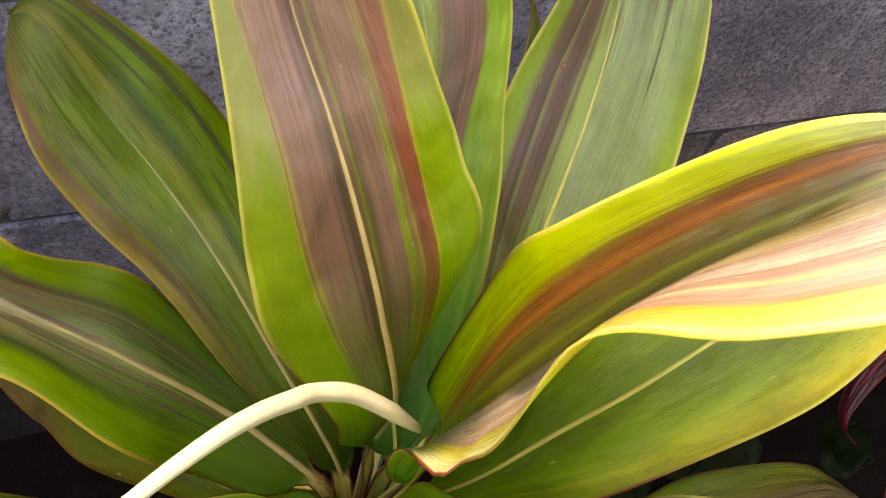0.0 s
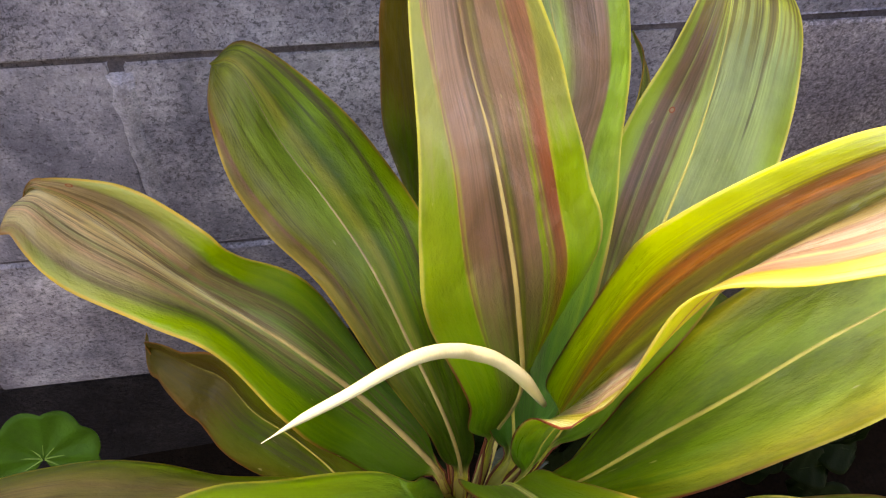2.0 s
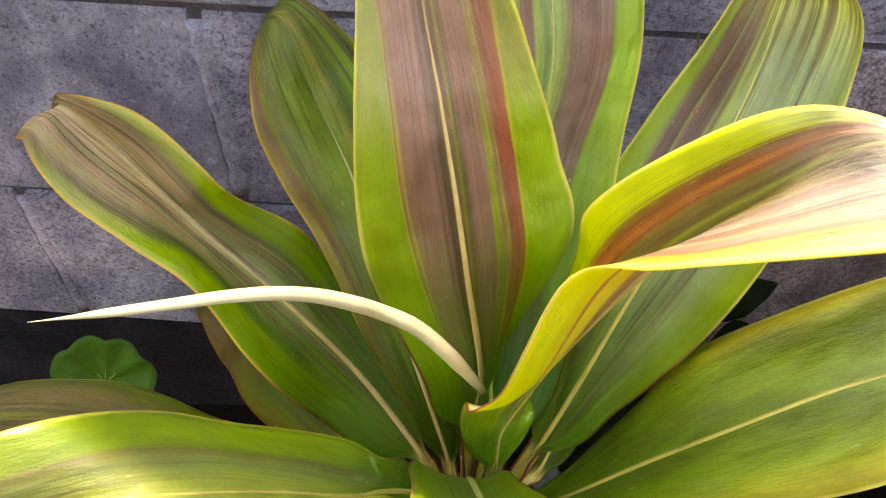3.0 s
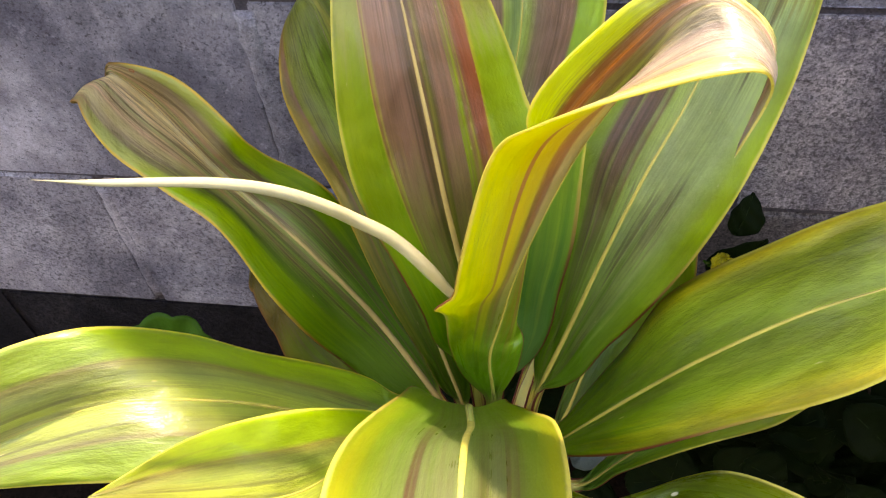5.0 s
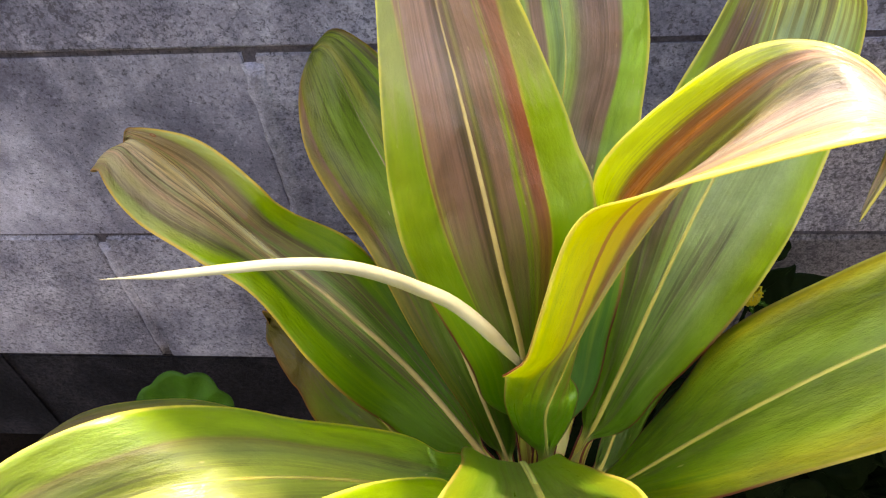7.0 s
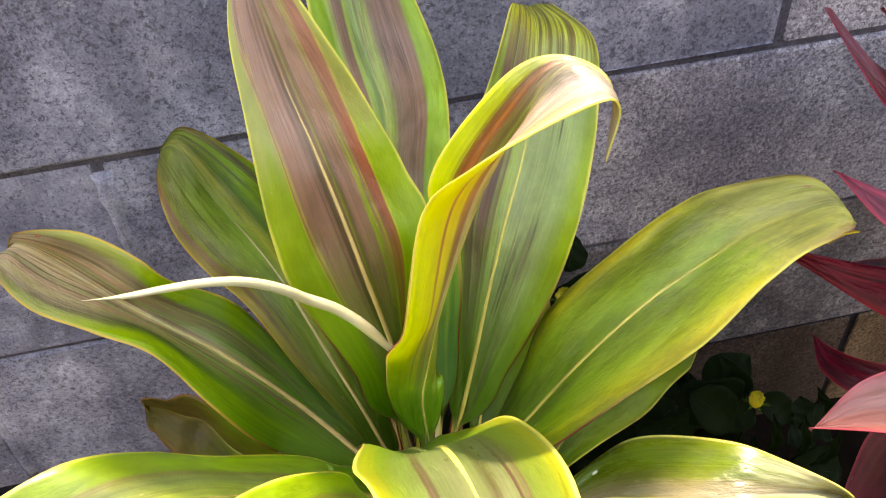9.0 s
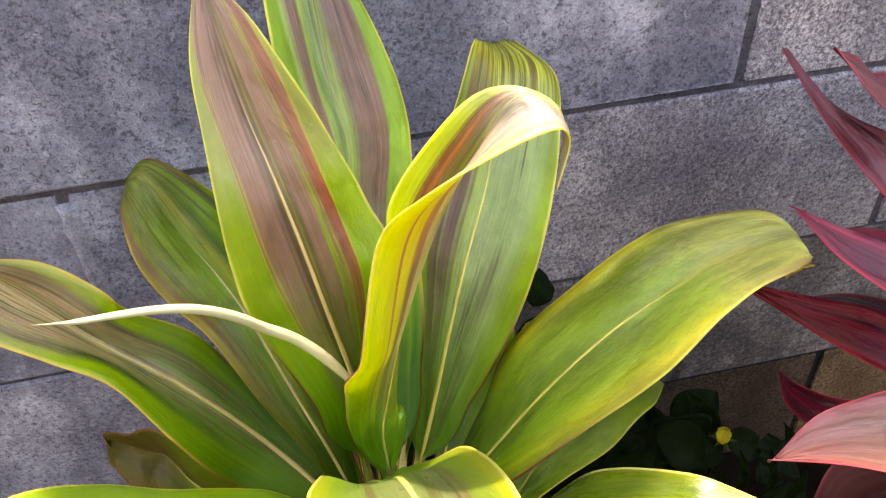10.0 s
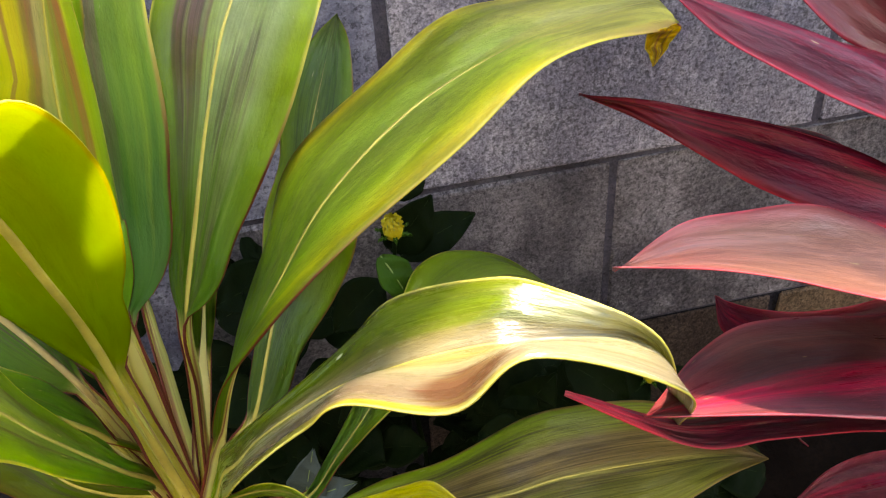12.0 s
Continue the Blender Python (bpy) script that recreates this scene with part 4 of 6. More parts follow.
LEAVES["K"] = [
    (-0.055, 0.655, 0.368, -3.1, 2.6, 2.9, 3.3, -2.4, -2.9),
    (-0.0445, 0.643, 0.396, -1.8, 6.7, 5.3, 1.1, -6.6, -5.2),
    (-0.035, 0.6331, 0.4255, -0.2, 10.4, 7.3, -2.1, -10.2, -6.7),
    (-0.0203, 0.6011, 0.4693, 2.6, 12.9, 7.3, -6.6, -14.3, -5.8),
    (0, 0.5757, 0.5144, 7.2, 13.1, 5.5, -11.7, -22.1, 0),
    (0.0324, 0.5696, 0.5393, 13, 25.4, 4.4, -15.2, -25.4, 8.4),
    (0.055, 0.5532, 0.562, 13.5, 33.5, 7.3, -21.1, -21.4, 9.6),
    (0.0807, 0.5328, 0.5858, 16, 30.8, 7.8, -8.2, -31.8, 0.9),
    (0.1098, 0.5258, 0.59, 9.3, 16.1, 11.5, -9.3, -28.9, 22.8),
    (0.1541, 0.5235, 0.5772, 1.5, -7.4, 9.8, 2.6, -31.7, 5.9),
    (0.1794, 0.5361, 0.506, 1.2, -0.8, 0.5, 0.1, -0.1, -0.1),
]
LEAVES["E"] = [
    (-0.0561, 0.6582, 0.374, 6.4, 4.8, -0.4, -6.4, -4.8, 0.4),
    (-0.0441, 0.6506, 0.4098, 5.8, 4.3, -0.3, -5.8, -4.3, 0.3),
    (-0.0321, 0.6429, 0.4456, 2.6, 3.9, 0, -4.2, -1.8, 1.2),
    (-0.013, 0.6331, 0.5026, 0.5, 15.3, 1.5, -7.1, -15.5, 3.4),
    (0.0179, 0.6335, 0.5525, -6, 28.5, 3.3, -5.2, -36, 7.6),
    (0.0463, 0.6339, 0.594, -12.4, 40.5, -1.2, 7, -38.6, 5.4),
    (0.0865, 0.6426, 0.625, -7.4, 44.3, -2.3, 17.7, -41.9, 5.1),
    (0.1281, 0.653, 0.6403, -10.6, 40.5, 5, 14.6, -35, 12.7),
    (0.1654, 0.6684, 0.6421, -9.5, 37.6, 3.6, 4.3, -36.4, 9.4),
    (0.2151, 0.6787, 0.6434, -1.7, 22.4, -1.3, -2.8, -28.2, -1.6),
    (0.219, 0.6557, 0.6422, 0.7, -0.2, 0.3, -0.1, -0.1, -0.1),
]
LEAVES["D"] = [
    (-0.0609, 0.6551, 0.374, -7.4, -2.9, -0.4, 7.4, 2.9, 0.4),
    (-0.0585, 0.6406, 0.465, -6.7, -2.5, -0.5, 6.7, 2.5, 0.5),
    (-0.0562, 0.6262, 0.556, -8, -2, 2.5, 5.5, 2.5, -0.3),
    (-0.0569, 0.622, 0.6, -18, -3, 9, 16, 13, -3),
    (-0.0513, 0.62, 0.6345, -22.9, -8, 15.5, 6, 35, -38.9),
    (-0.0415, 0.6133, 0.6905, -29.2, -33.4, 21.2, 3.6, 38.3, 8.3),
    (-0.0234, 0.6048, 0.7617, -31, -12.2, 9.8, -16.3, 24.2, 1.4),
    (-0.0075, 0.5948, 0.808, -26, -26.4, 2.9, -4.7, 17.3, 10),
    (0.0083, 0.585, 0.8398, -3, -29, 2.4, -2.9, 10, -0.7),
    (0.0232, 0.573, 0.8313, -1.9, -8, 1.7, 0.5, 9, 1.1),
    (0.0158, 0.56, 0.8124, 0, 0, 0, 0, 0, 0),
]
LEAVES["L"] = [
    (-0.056, 0.6725, 0.339, 3.2, 7.3, 1, -3.2, -7.3, -1),
    (-0.0267, 0.6745, 0.3361, 2.2, 6.8, 0.9, -2.2, -6.8, -0.9),
    (0.0026, 0.6765, 0.3332, -0.5, 4.5, 0.9, -0.2, -4.6, 0),
    (0.0268, 0.6863, 0.356, -2.4, 10.3, -1.7, 0.3, -10.6, 3.9),
    (0.0514, 0.6969, 0.3803, -5.2, 16.9, -2.9, 3, -19, 6.1),
    (0.0738, 0.7079, 0.4061, -10.1, 21.9, -3.2, 10.9, -26.5, 5.7),
    (0.1012, 0.7247, 0.4188, -16.5, 25.6, -1.6, 21.9, -32.6, 1.9),
    (0.1287, 0.7454, 0.4197, -24.6, 33.2, 3.5, 23.9, -33.1, 1.1),
    (0.1581, 0.7692, 0.4094, -20.4, 35.8, 3.7, 20.4, -35.2, -5.5),
    (0.1863, 0.7829, 0.3904, -10.2, 29.7, 0.5, 10.1, -28.1, -3),
    (0.2147, 0.7819, 0.3678, -0.3, 0, -0.3, -0.1, -0.3, -0.2),
]
LEAVES["C"] = [
    (-0.0555, 0.6595, 0.374, -3.1, 7, 2.4, 3.1, -7, -2.4),
    (-0.0474, 0.6563, 0.4256, -2.8, 6.3, 2.1, 2.8, -6.3, -2.1),
    (-0.0393, 0.6532, 0.4772, -2.9, 6.3, 1.9, 2.9, -6.3, -1.9),
    (-0.0312, 0.65, 0.5288, -4.3, 3.1, 0.7, 0.1, -5.8, 2.8),
    (-0.0162, 0.6651, 0.5749, -12.3, 10.6, 0.4, 21.2, -11.6, -1.1),
    (-0.0018, 0.6822, 0.6151, -22.1, 16.7, 1, 32.3, -17.4, -2.7),
    (0.0134, 0.7019, 0.65, -31.8, 17.5, 4.2, 37.5, -18.8, -5.7),
    (0.0316, 0.7294, 0.6756, -31.5, 14.7, 6.9, 37.3, -18.8, -4.1),
    (0.0459, 0.7569, 0.7023, -26.3, 2.2, 14.6, 37.1, -13.9, -1.1),
    (0.0564, 0.788, 0.7264, -19, -2.9, 18.5, 35, -5, -6.8),
    (0.062, 0.8277, 0.7191, -8, 0, 3, 16, 0, -1),
]
LEAVES["Q"] = [
    (-0.0639, 0.6789, 0.339, 3, 6.7, -3.2, -3, -6.7, 3.2),
    (-0.0677, 0.7063, 0.3768, 2.7, 6, -2.9, -2.7, -6, 2.9),
    (-0.0714, 0.7337, 0.4145, 2.7, 6.1, -2.7, -2.7, -6.1, 2.7),
    (-0.0752, 0.7611, 0.4523, 2.1, 3.9, -1.4, -1.3, -4.1, 1.6),
    (-0.0774, 0.7769, 0.4944, -1.2, 10.2, -3.1, 3.1, -10.1, 3.2),
    (-0.0797, 0.7882, 0.5376, -6.2, 17.2, -3.6, 7.8, -17.3, 3.9),
    (-0.0846, 0.7943, 0.5812, -14.3, 21.8, -3.2, 11.6, -23.7, 3.2),
    (-0.0869, 0.7964, 0.6247, -19.8, 22.3, -3, 12.3, -26.4, 2.1),
    (-0.0925, 0.7981, 0.6689, -17.8, 19.3, -2.6, 11.9, -22.6, 1.7),
    (-0.0986, 0.8003, 0.7139, -12.5, 12.1, -1.2, 12.2, -13.1, 1.3),
    (-0.0997, 0.8022, 0.7587, -0.1, 0, 0, 0.2, 0.2, 0.1),
]
LEAVES["P"] = [
    (-0.0588, 0.6682, 0.374, 7.7, 1.3, -1.6, -7.7, -1.3, 1.6),
    (-0.0523, 0.6808, 0.4006, 7, 1.1, -1.5, -7, -1.1, 1.5),
    (-0.0457, 0.6934, 0.4273, 6.9, 1.1, -1.5, -6.9, -1.1, 1.5),
    (-0.0392, 0.706, 0.4539, 4.4, 0.7, -1.1, -4.4, -0.7, 1.1),
    (-0.0292, 0.7101, 0.4946, 7, 2.2, -2.2, -6.9, -2.4, 2.1),
    (-0.0181, 0.7166, 0.5345, 10.1, 3.5, -3.9, -9.8, -4.2, 3.9),
    (-0.0056, 0.727, 0.5732, 12.2, 4, -5.9, -11.6, -5.6, 6.2),
    (0.0082, 0.7433, 0.609, 12.2, 3.4, -7.5, -11, -5.8, 8.6),
    (0.0224, 0.7678, 0.6389, 9.8, 1.8, -7.6, -7.7, -4.3, 10.6),
    (0.0343, 0.8021, 0.6567, 5.5, 0.2, -5.1, -2.5, -0.4, 9.8),
    (0.0397, 0.8385, 0.6549, 0, 0, 0, 0.8, 0.3, 0.7),
]
LEAVES["I"] = [
    (-0.0677, 0.6668, 0.339, -1.1, -7.1, -3.5, 1.1, 7.1, 3.5),
    (-0.0775, 0.6559, 0.3972, -1.1, -6.5, -3, 1.1, 6.5, 3),
    (-0.0874, 0.645, 0.4555, -2.3, -3, -2.6, -1.6, 4, 2),
    (-0.1016, 0.634, 0.4907, -0.2, -10.5, -6.4, -2.2, 14.9, 9),
    (-0.1142, 0.622, 0.5198, 2.3, -18.9, -7.5, 0, 16.1, 6.8),
    (-0.1265, 0.6113, 0.5385, 5.4, -29.3, -5.5, -5.6, 30.2, -1.3),
    (-0.1571, 0.5967, 0.5781, 9.5, -36.6, -6.7, -20.9, 33.9, -6.6),
    (-0.1873, 0.5806, 0.6128, 11.3, -38.2, -9.1, -23, 37, -1.5),
    (-0.2267, 0.5661, 0.6284, 11.6, -31.1, -11.3, -15.8, 21.1, 27.3),
    (-0.2798, 0.5449, 0.6183, 8.4, -15.8, -7.3, -14.8, 11.7, 30.2),
    (-0.3212, 0.5248, 0.5985, 0.1, 0, -0.1, -0.1, 0.2, 0.4),
]
LEAVES["I2"] = [
    (-0.0675, 0.6666, 0.339, -3.2, -6, -4.2, 3.2, 6, 4.2),
    (-0.0725, 0.6606, 0.3722, -2.9, -5.4, -3.7, 2.9, 5.4, 3.7),
    (-0.0775, 0.6545, 0.4055, -1.9, -3.5, -2.3, 1.7, 3.5, 2.3),
    (-0.0839, 0.6333, 0.4442, 0.3, -7.4, -3.8, -0.5, 7.2, 3.7),
    (-0.0903, 0.6134, 0.4837, 2.4, -12.5, -5.5, -2.2, 11.9, 5.3),
    (-0.0971, 0.5947, 0.5237, 4.4, -18.1, -7.4, -3.4, 17.1, 7.3),
    (-0.1035, 0.5774, 0.5642, 6.4, -22.8, -9.9, -3.3, 22.5, 10.9),
    (-0.1178, 0.5578, 0.6006, 8.1, -24.8, -12.9, -7.3, 23.6, 13.2),
    (-0.1289, 0.5312, 0.6336, 7.7, -23.6, -12.1, -10.3, 28.8, 14.9),
    (-0.1501, 0.5105, 0.6682, 4.3, -15.8, -6.4, -10.6, 22.9, 7.4),
    (-0.1756, 0.4956, 0.7053, 0, -0.1, 0, -0.2, 0.3, 0.1),
]
LEAVES["r2"] = [
    (0.515, 0.7392, 0.4035, -2.2, 4.4, 0.9, 2.8, -4.2, 0.2),
    (0.481, 0.7176, 0.4265, -10.3, 17.3, 2.5, 8.7, -16.1, -3.6),
    (0.448, 0.6941, 0.4491, -16.9, 26.2, 2.9, 12.3, -25.2, -7.4),
    (0.4179, 0.6719, 0.4761, -18.1, 31, 3.9, 10.5, -30.7, -10.6),
    (0.391, 0.6529, 0.5073, -12, 31.3, 2.4, 2.4, -32.9, -12.4),
    (0.3591, 0.6431, 0.5359, -4, 28.8, -6, -9.1, -31.7, -13.5),
    (0.3238, 0.6496, 0.557, 5.4, 28.8, -11.9, -18.6, -27.5, -22.1),
    (0.2887, 0.669, 0.5671, 3, 29.7, -17.9, -13, -19.4, -26.9),
    (0.2503, 0.6762, 0.5788, -2.6, 22.5, -20.8, -6.3, -12.2, -18.1),
    (0.2197, 0.6873, 0.5855, 0.1, 6, -8.8, 0.1, -0.9, -12.8),
    (0.1927, 0.7097, 0.5809, 0.5, 0.3, 1.1, 0.3, 0.3, 0.4),
]
LEAVES["S"] = [
    (-0.0559, 0.6654, 0.374, -6, 1.5, 5.1, 6, -1.5, -5.1),
    (-0.0431, 0.6725, 0.3862, -5.6, 1.5, 4.3, 5.6, -1.5, -4.3),
    (-0.0303, 0.6795, 0.3983, -6.1, 2, 3.2, 6.1, -2, -3.2),
    (-0.0175, 0.6866, 0.4105, -5.9, 1.4, 1.5, 7, -2.6, -3.9),
    (-0.0022, 0.7198, 0.4356, -7.9, 0.6, 3.8, 18.6, 1.3, -13.7),
    (0.0118, 0.7559, 0.454, -11.6, 1.2, 5.7, 34.3, 1.3, -20.8),
    (0.027, 0.7724, 0.4871, -17.6, 3.2, 6.4, 38.6, -6.3, -14.1),
    (0.04, 0.7827, 0.5209, -14.5, 3.7, 4.5, 25.3, -9.8, -6.5),
    (0.0539, 0.7991, 0.5519, -20.5, 6.3, 5.6, 21.7, -11, -3),
    (0.0688, 0.8244, 0.5776, -11.9, 3.8, 2.8, 12.5, -6, 2.4),
    (0.0792, 0.8579, 0.584, -0.1, 0.1, 0.2, 0, -0.1, 0),
]
LEAVES["r6"] = [
    (0.6128, 0.7774, 0.3441, -3.3, 3.1, 2.2, 3.1, -3, -2.4),
    (0.5781, 0.7337, 0.3583, -9.4, 9.6, 4.7, 9.4, -9.6, -4.7),
    (0.5412, 0.6922, 0.3736, -14.3, 16.8, 6.6, 14.4, -16.8, -6.2),
    (0.5011, 0.6547, 0.3905, -17.1, 24.6, 7.4, 17.5, -24.6, -6.5),
    (0.4575, 0.6225, 0.4095, -17.7, 32.5, 6.8, 18.4, -32.7, -5.2),
    (0.4107, 0.597, 0.4305, -16.2, 39.7, 4.8, 17.3, -40.1, -2.5),
    (0.3618, 0.5777, 0.4535, -13.7, 45, 1.1, 14.8, -45.4, 1.1),
    (0.3129, 0.566, 0.4799, -12.5, 46.6, -5, 12.7, -46.1, 4),
    (0.2618, 0.5573, 0.497, -11.7, 46.7, -6.6, 13.3, -38.8, 3.8),
    (0.2073, 0.5322, 0.5286, -12.3, 25.9, -6, 10, -21.9, 2.9),
    (0.1488, 0.5094, 0.5545, 0.2, -0.3, -0.2, -0.1, -0.6, -0.5),
]
LEAVES["N"] = [
    (-0.0572, 0.6681, 0.339, 1.2, 4.8, 2.4, -1.1, -4.6, -2.3),
    (-0.045, 0.66, 0.352, 0.8, 3.2, 1.6, -0.8, -3, -1.5),
    (-0.022, 0.628, 0.372, 1.2, 4.8, 2.4, -1.1, -4.6, -2.3),
    (0.0137, 0.6145, 0.3866, 2.2, 8.8, 4.4, -2.1, -8.4, -4.2),
    (0.0468, 0.602, 0.4002, 4.2, 16.8, 8.4, -4, -16, -8),
    (0.0786, 0.59, 0.4132, 6.4, 25, 4.8, -6.1, -23.8, -4.5),
    (0.1104, 0.578, 0.4262, 17.6, 46, 1.8, -16.7, -43.7, -1.7),
    (0.1444, 0.584, 0.4219, 17.6, 40, 8.1, -16.7, -38, -7.7),
    (0.1964, 0.588, 0.4127, 13.6, 32, 11.3, -12.9, -30.4, -10.7),
    (0.2409, 0.59, 0.4012, 9.1, 23, -4.2, -7.3, -18.4, 3.3),
    (0.2786, 0.5931, 0.3812, 0, 0, 0, -0, -0, -0),
]
LEAVES["H"] = [
    (-0.0685, 0.6763, 0.339, -3.2, -2.2, -7, 3.2, 2.2, 7),
    (-0.0917, 0.6941, 0.3437, -2, -1.2, -3.9, 2.1, 1.4, 3.8),
    (-0.1169, 0.692, 0.3587, -8.1, -2.4, -11.8, 8, 0.9, 11.9),
    (-0.1407, 0.6961, 0.3747, -15.9, -4.6, -18, 14.5, -0.2, 19.4),
    (-0.1589, 0.712, 0.3905, -23.1, -8.3, -22.7, 18.2, -2.3, 26.9),
    (-0.1794, 0.7279, 0.4048, -26.2, -13.4, -26.5, 16.7, -5, 34.6),
    (-0.2022, 0.7442, 0.4148, -24.6, -14, -26.5, 10.5, -8, 40.7),
    (-0.22, 0.7655, 0.427, -21.4, -18.8, -26.9, -0.9, -4.7, 45),
    (-0.2386, 0.7828, 0.4165, -13, -20.4, -25.6, -8.1, -1.6, 30.3),
    (-0.2614, 0.8009, 0.4123, -8, -12.4, -16.8, -7.5, -0.9, 15.5),
    (-0.2757, 0.8156, 0.4, -0.2, 1.3, 0.7, 1, -2, -1.9),
]
LEAVES["r3"] = [
    (0.5015, 0.762, 0.374, 3.9, -1.9, 2.5, -3.9, 0.4, -3.2),
    (0.4732, 0.7506, 0.4088, 8.4, 0.3, 6.7, -10, 4.1, -5.7),
    (0.4469, 0.7354, 0.4431, 11, 3.6, 10, -14.7, 4.7, -7.7),
    (0.4263, 0.7115, 0.4759, 10.4, 8.2, 12.6, -14.4, -1.6, -10.4),
    (0.4081, 0.6856, 0.5086, 7.5, 14.3, 14.2, -11.6, -10.7, -13.8),
    (0.3894, 0.6635, 0.5433, 4, 21.4, 12.9, -9.7, -21.2, -15.9),
    (0.3657, 0.6503, 0.5784, 2.4, 28.7, 6.4, -11.5, -32.7, -15.1),
    (0.333, 0.6543, 0.6032, 4.2, 36.8, -7.4, -16, -41.4, -11.5),
    (0.2974, 0.6661, 0.6205, 6.7, 35, -15.5, -18.1, -38.8, -8.5),
    (0.2625, 0.6839, 0.6316, 4.6, 17.5, -11.3, -13.5, -18.7, -5.6),
    (0.2343, 0.7081, 0.6379, -0.3, -0.2, -0.7, 0.2, -0.3, 0.8),
]
LEAVES["r7"] = [
    (0.5881, 0.7644, 0.3512, -3.3, 3.7, 0.4, 3.3, -3.7, -0.2),
    (0.5459, 0.7266, 0.3622, -6.2, 7.3, 0.8, 6.2, -7.3, -0.7),
    (0.5033, 0.6897, 0.3738, -8.6, 10.7, 1, 8.6, -10.6, -1.1),
    (0.4597, 0.6545, 0.3867, -10.1, 13.6, 0.9, 10, -13.7, -1.4),
    (0.4147, 0.622, 0.4015, -10.4, 15.9, 0.5, 10.1, -16.1, -1.6),
    (0.3682, 0.5934, 0.419, -9.5, 17, -0.4, 8.9, -17.6, -1.5),
    (0.3204, 0.57, 0.4401, -7.6, 16.6, -1.6, 6.7, -17.7, -0.8),
    (0.2722, 0.5548, 0.4663, -5.6, 14.2, -2.4, 4.7, -14.7, 1.2),
    (0.2233, 0.5416, 0.4908, -3.7, 10.2, -2.4, 2.8, -12.4, 0.7),
    (0.1765, 0.529, 0.5166, -0.7, 5.4, -1.2, 2.4, -10.9, -1.2),
    (0.1254, 0.5339, 0.5478, 0.6, 0.7, 1, -0.5, -0.4, -0.6),
]
LEAVES["r5"] = [
    (0.5548, 0.7907, 0.4357, 4, 2.1, 2.2, -3.7, -2.7, -2),
    (0.5297, 0.7931, 0.4755, 10, 11.8, 6.1, -9.1, -12.7, -5.5),
    (0.5034, 0.7943, 0.5142, 14.2, 20.8, 10.3, -12.8, -22, -9.3),
    (0.4752, 0.7934, 0.5512, 15.1, 28.7, 14.3, -13.7, -29.8, -13.2),
    (0.4444, 0.7905, 0.5856, 11.8, 34.7, 16.7, -11.6, -35.2, -16.5),
    (0.4094, 0.7851, 0.6148, 3.8, 38.5, 15.4, -7, -37.2, -17.5),
    (0.3741, 0.7778, 0.6395, -4.3, 38.7, 11, -1.5, -34.9, -16.2),
    (0.3432, 0.7654, 0.6624, -8.6, 32.9, 5.8, 1.1, -30.7, -14.3),
    (0.3143, 0.7512, 0.6869, -2.7, 24.4, 7.7, -0.5, -26.9, -12.1),
    (0.2843, 0.7414, 0.71, 0.7, 14.3, 5.5, -0.4, -17.8, -6.6),
    (0.255, 0.7397, 0.7338, 0, 0, 0, 1.6, -0.3, 1.5),
]
LEAVES["r4"] = [
    (0.5203, 0.7409, 0.444, 3.3, -3.4, 1.5, -2.9, 3.9, -1.1),
    (0.4886, 0.7272, 0.4804, 5.6, -3.9, 3.5, -5.5, 3.5, -3.6),
    (0.4563, 0.7144, 0.5167, 7.9, -4.6, 5.6, -7.5, 2.6, -6.2),
    (0.4227, 0.7036, 0.5527, 9.8, -5.9, 8.5, -9, 0.4, -9),
    (0.3872, 0.6972, 0.5874, 10.5, -7.5, 12.6, -10.7, -3.1, -11.6),
    (0.3485, 0.6993, 0.6165, 9.5, -7.6, 16.7, -15.5, -8.1, -14.6),
    (0.3197, 0.7283, 0.6433, 8.1, -1.2, 13.8, -18, -6.6, -8.6),
    (0.307, 0.7689, 0.6516, 7.8, 3.2, -0.8, -14.8, -3.8, -1.8),
    (0.2989, 0.8071, 0.6618, 4.7, 2.6, -8, -9.2, -1.4, 1),
    (0.2945, 0.8409, 0.6708, 1.4, -0.7, -5, -3.9, 0.9, 1),
    (0.315, 0.8485, 0.6441, -0.3, -0.3, -0.5, 0.4, 0.4, 0.4),
]
LEAVES["r1"] = [
    (0.5504, 0.735, 0.3745, -3.5, 1.8, -3.1, 3.6, -2.2, 2.7),
    (0.514, 0.7028, 0.3964, -11.6, 9, -5.9, 11.4, -9.8, 4.6),
    (0.4777, 0.6714, 0.4194, -18.8, 15.9, -7.8, 18.3, -16.8, 6),
    (0.4415, 0.6417, 0.4448, -23.8, 22.4, -8.1, 22.9, -22.8, 6.5),
    (0.4067, 0.6158, 0.4752, -24.6, 29.1, -5.4, 24.2, -27.4, 6.2),
    (0.3696, 0.5931, 0.5053, -22.1, 33.3, -2.6, 21.7, -30.5, 5.2),
    (0.3333, 0.5712, 0.5349, -11.4, 33.2, 0.8, 13.7, -34.2, 5.1),
    (0.2873, 0.5652, 0.5547, -2.8, 38.4, 2.4, 3.1, -40.6, 3.9),
    (0.2443, 0.5638, 0.5693, 0.2, 34.3, 1.2, 2.8, -36.8, 6.4),
    (0.1969, 0.5655, 0.5807, 0.5, 18.2, 3.9, -0.7, -17.4, 3.8),
    (0.1539, 0.5606, 0.5853, 0.7, -1, -0.2, 0.1, 0.8, 1.1),
]
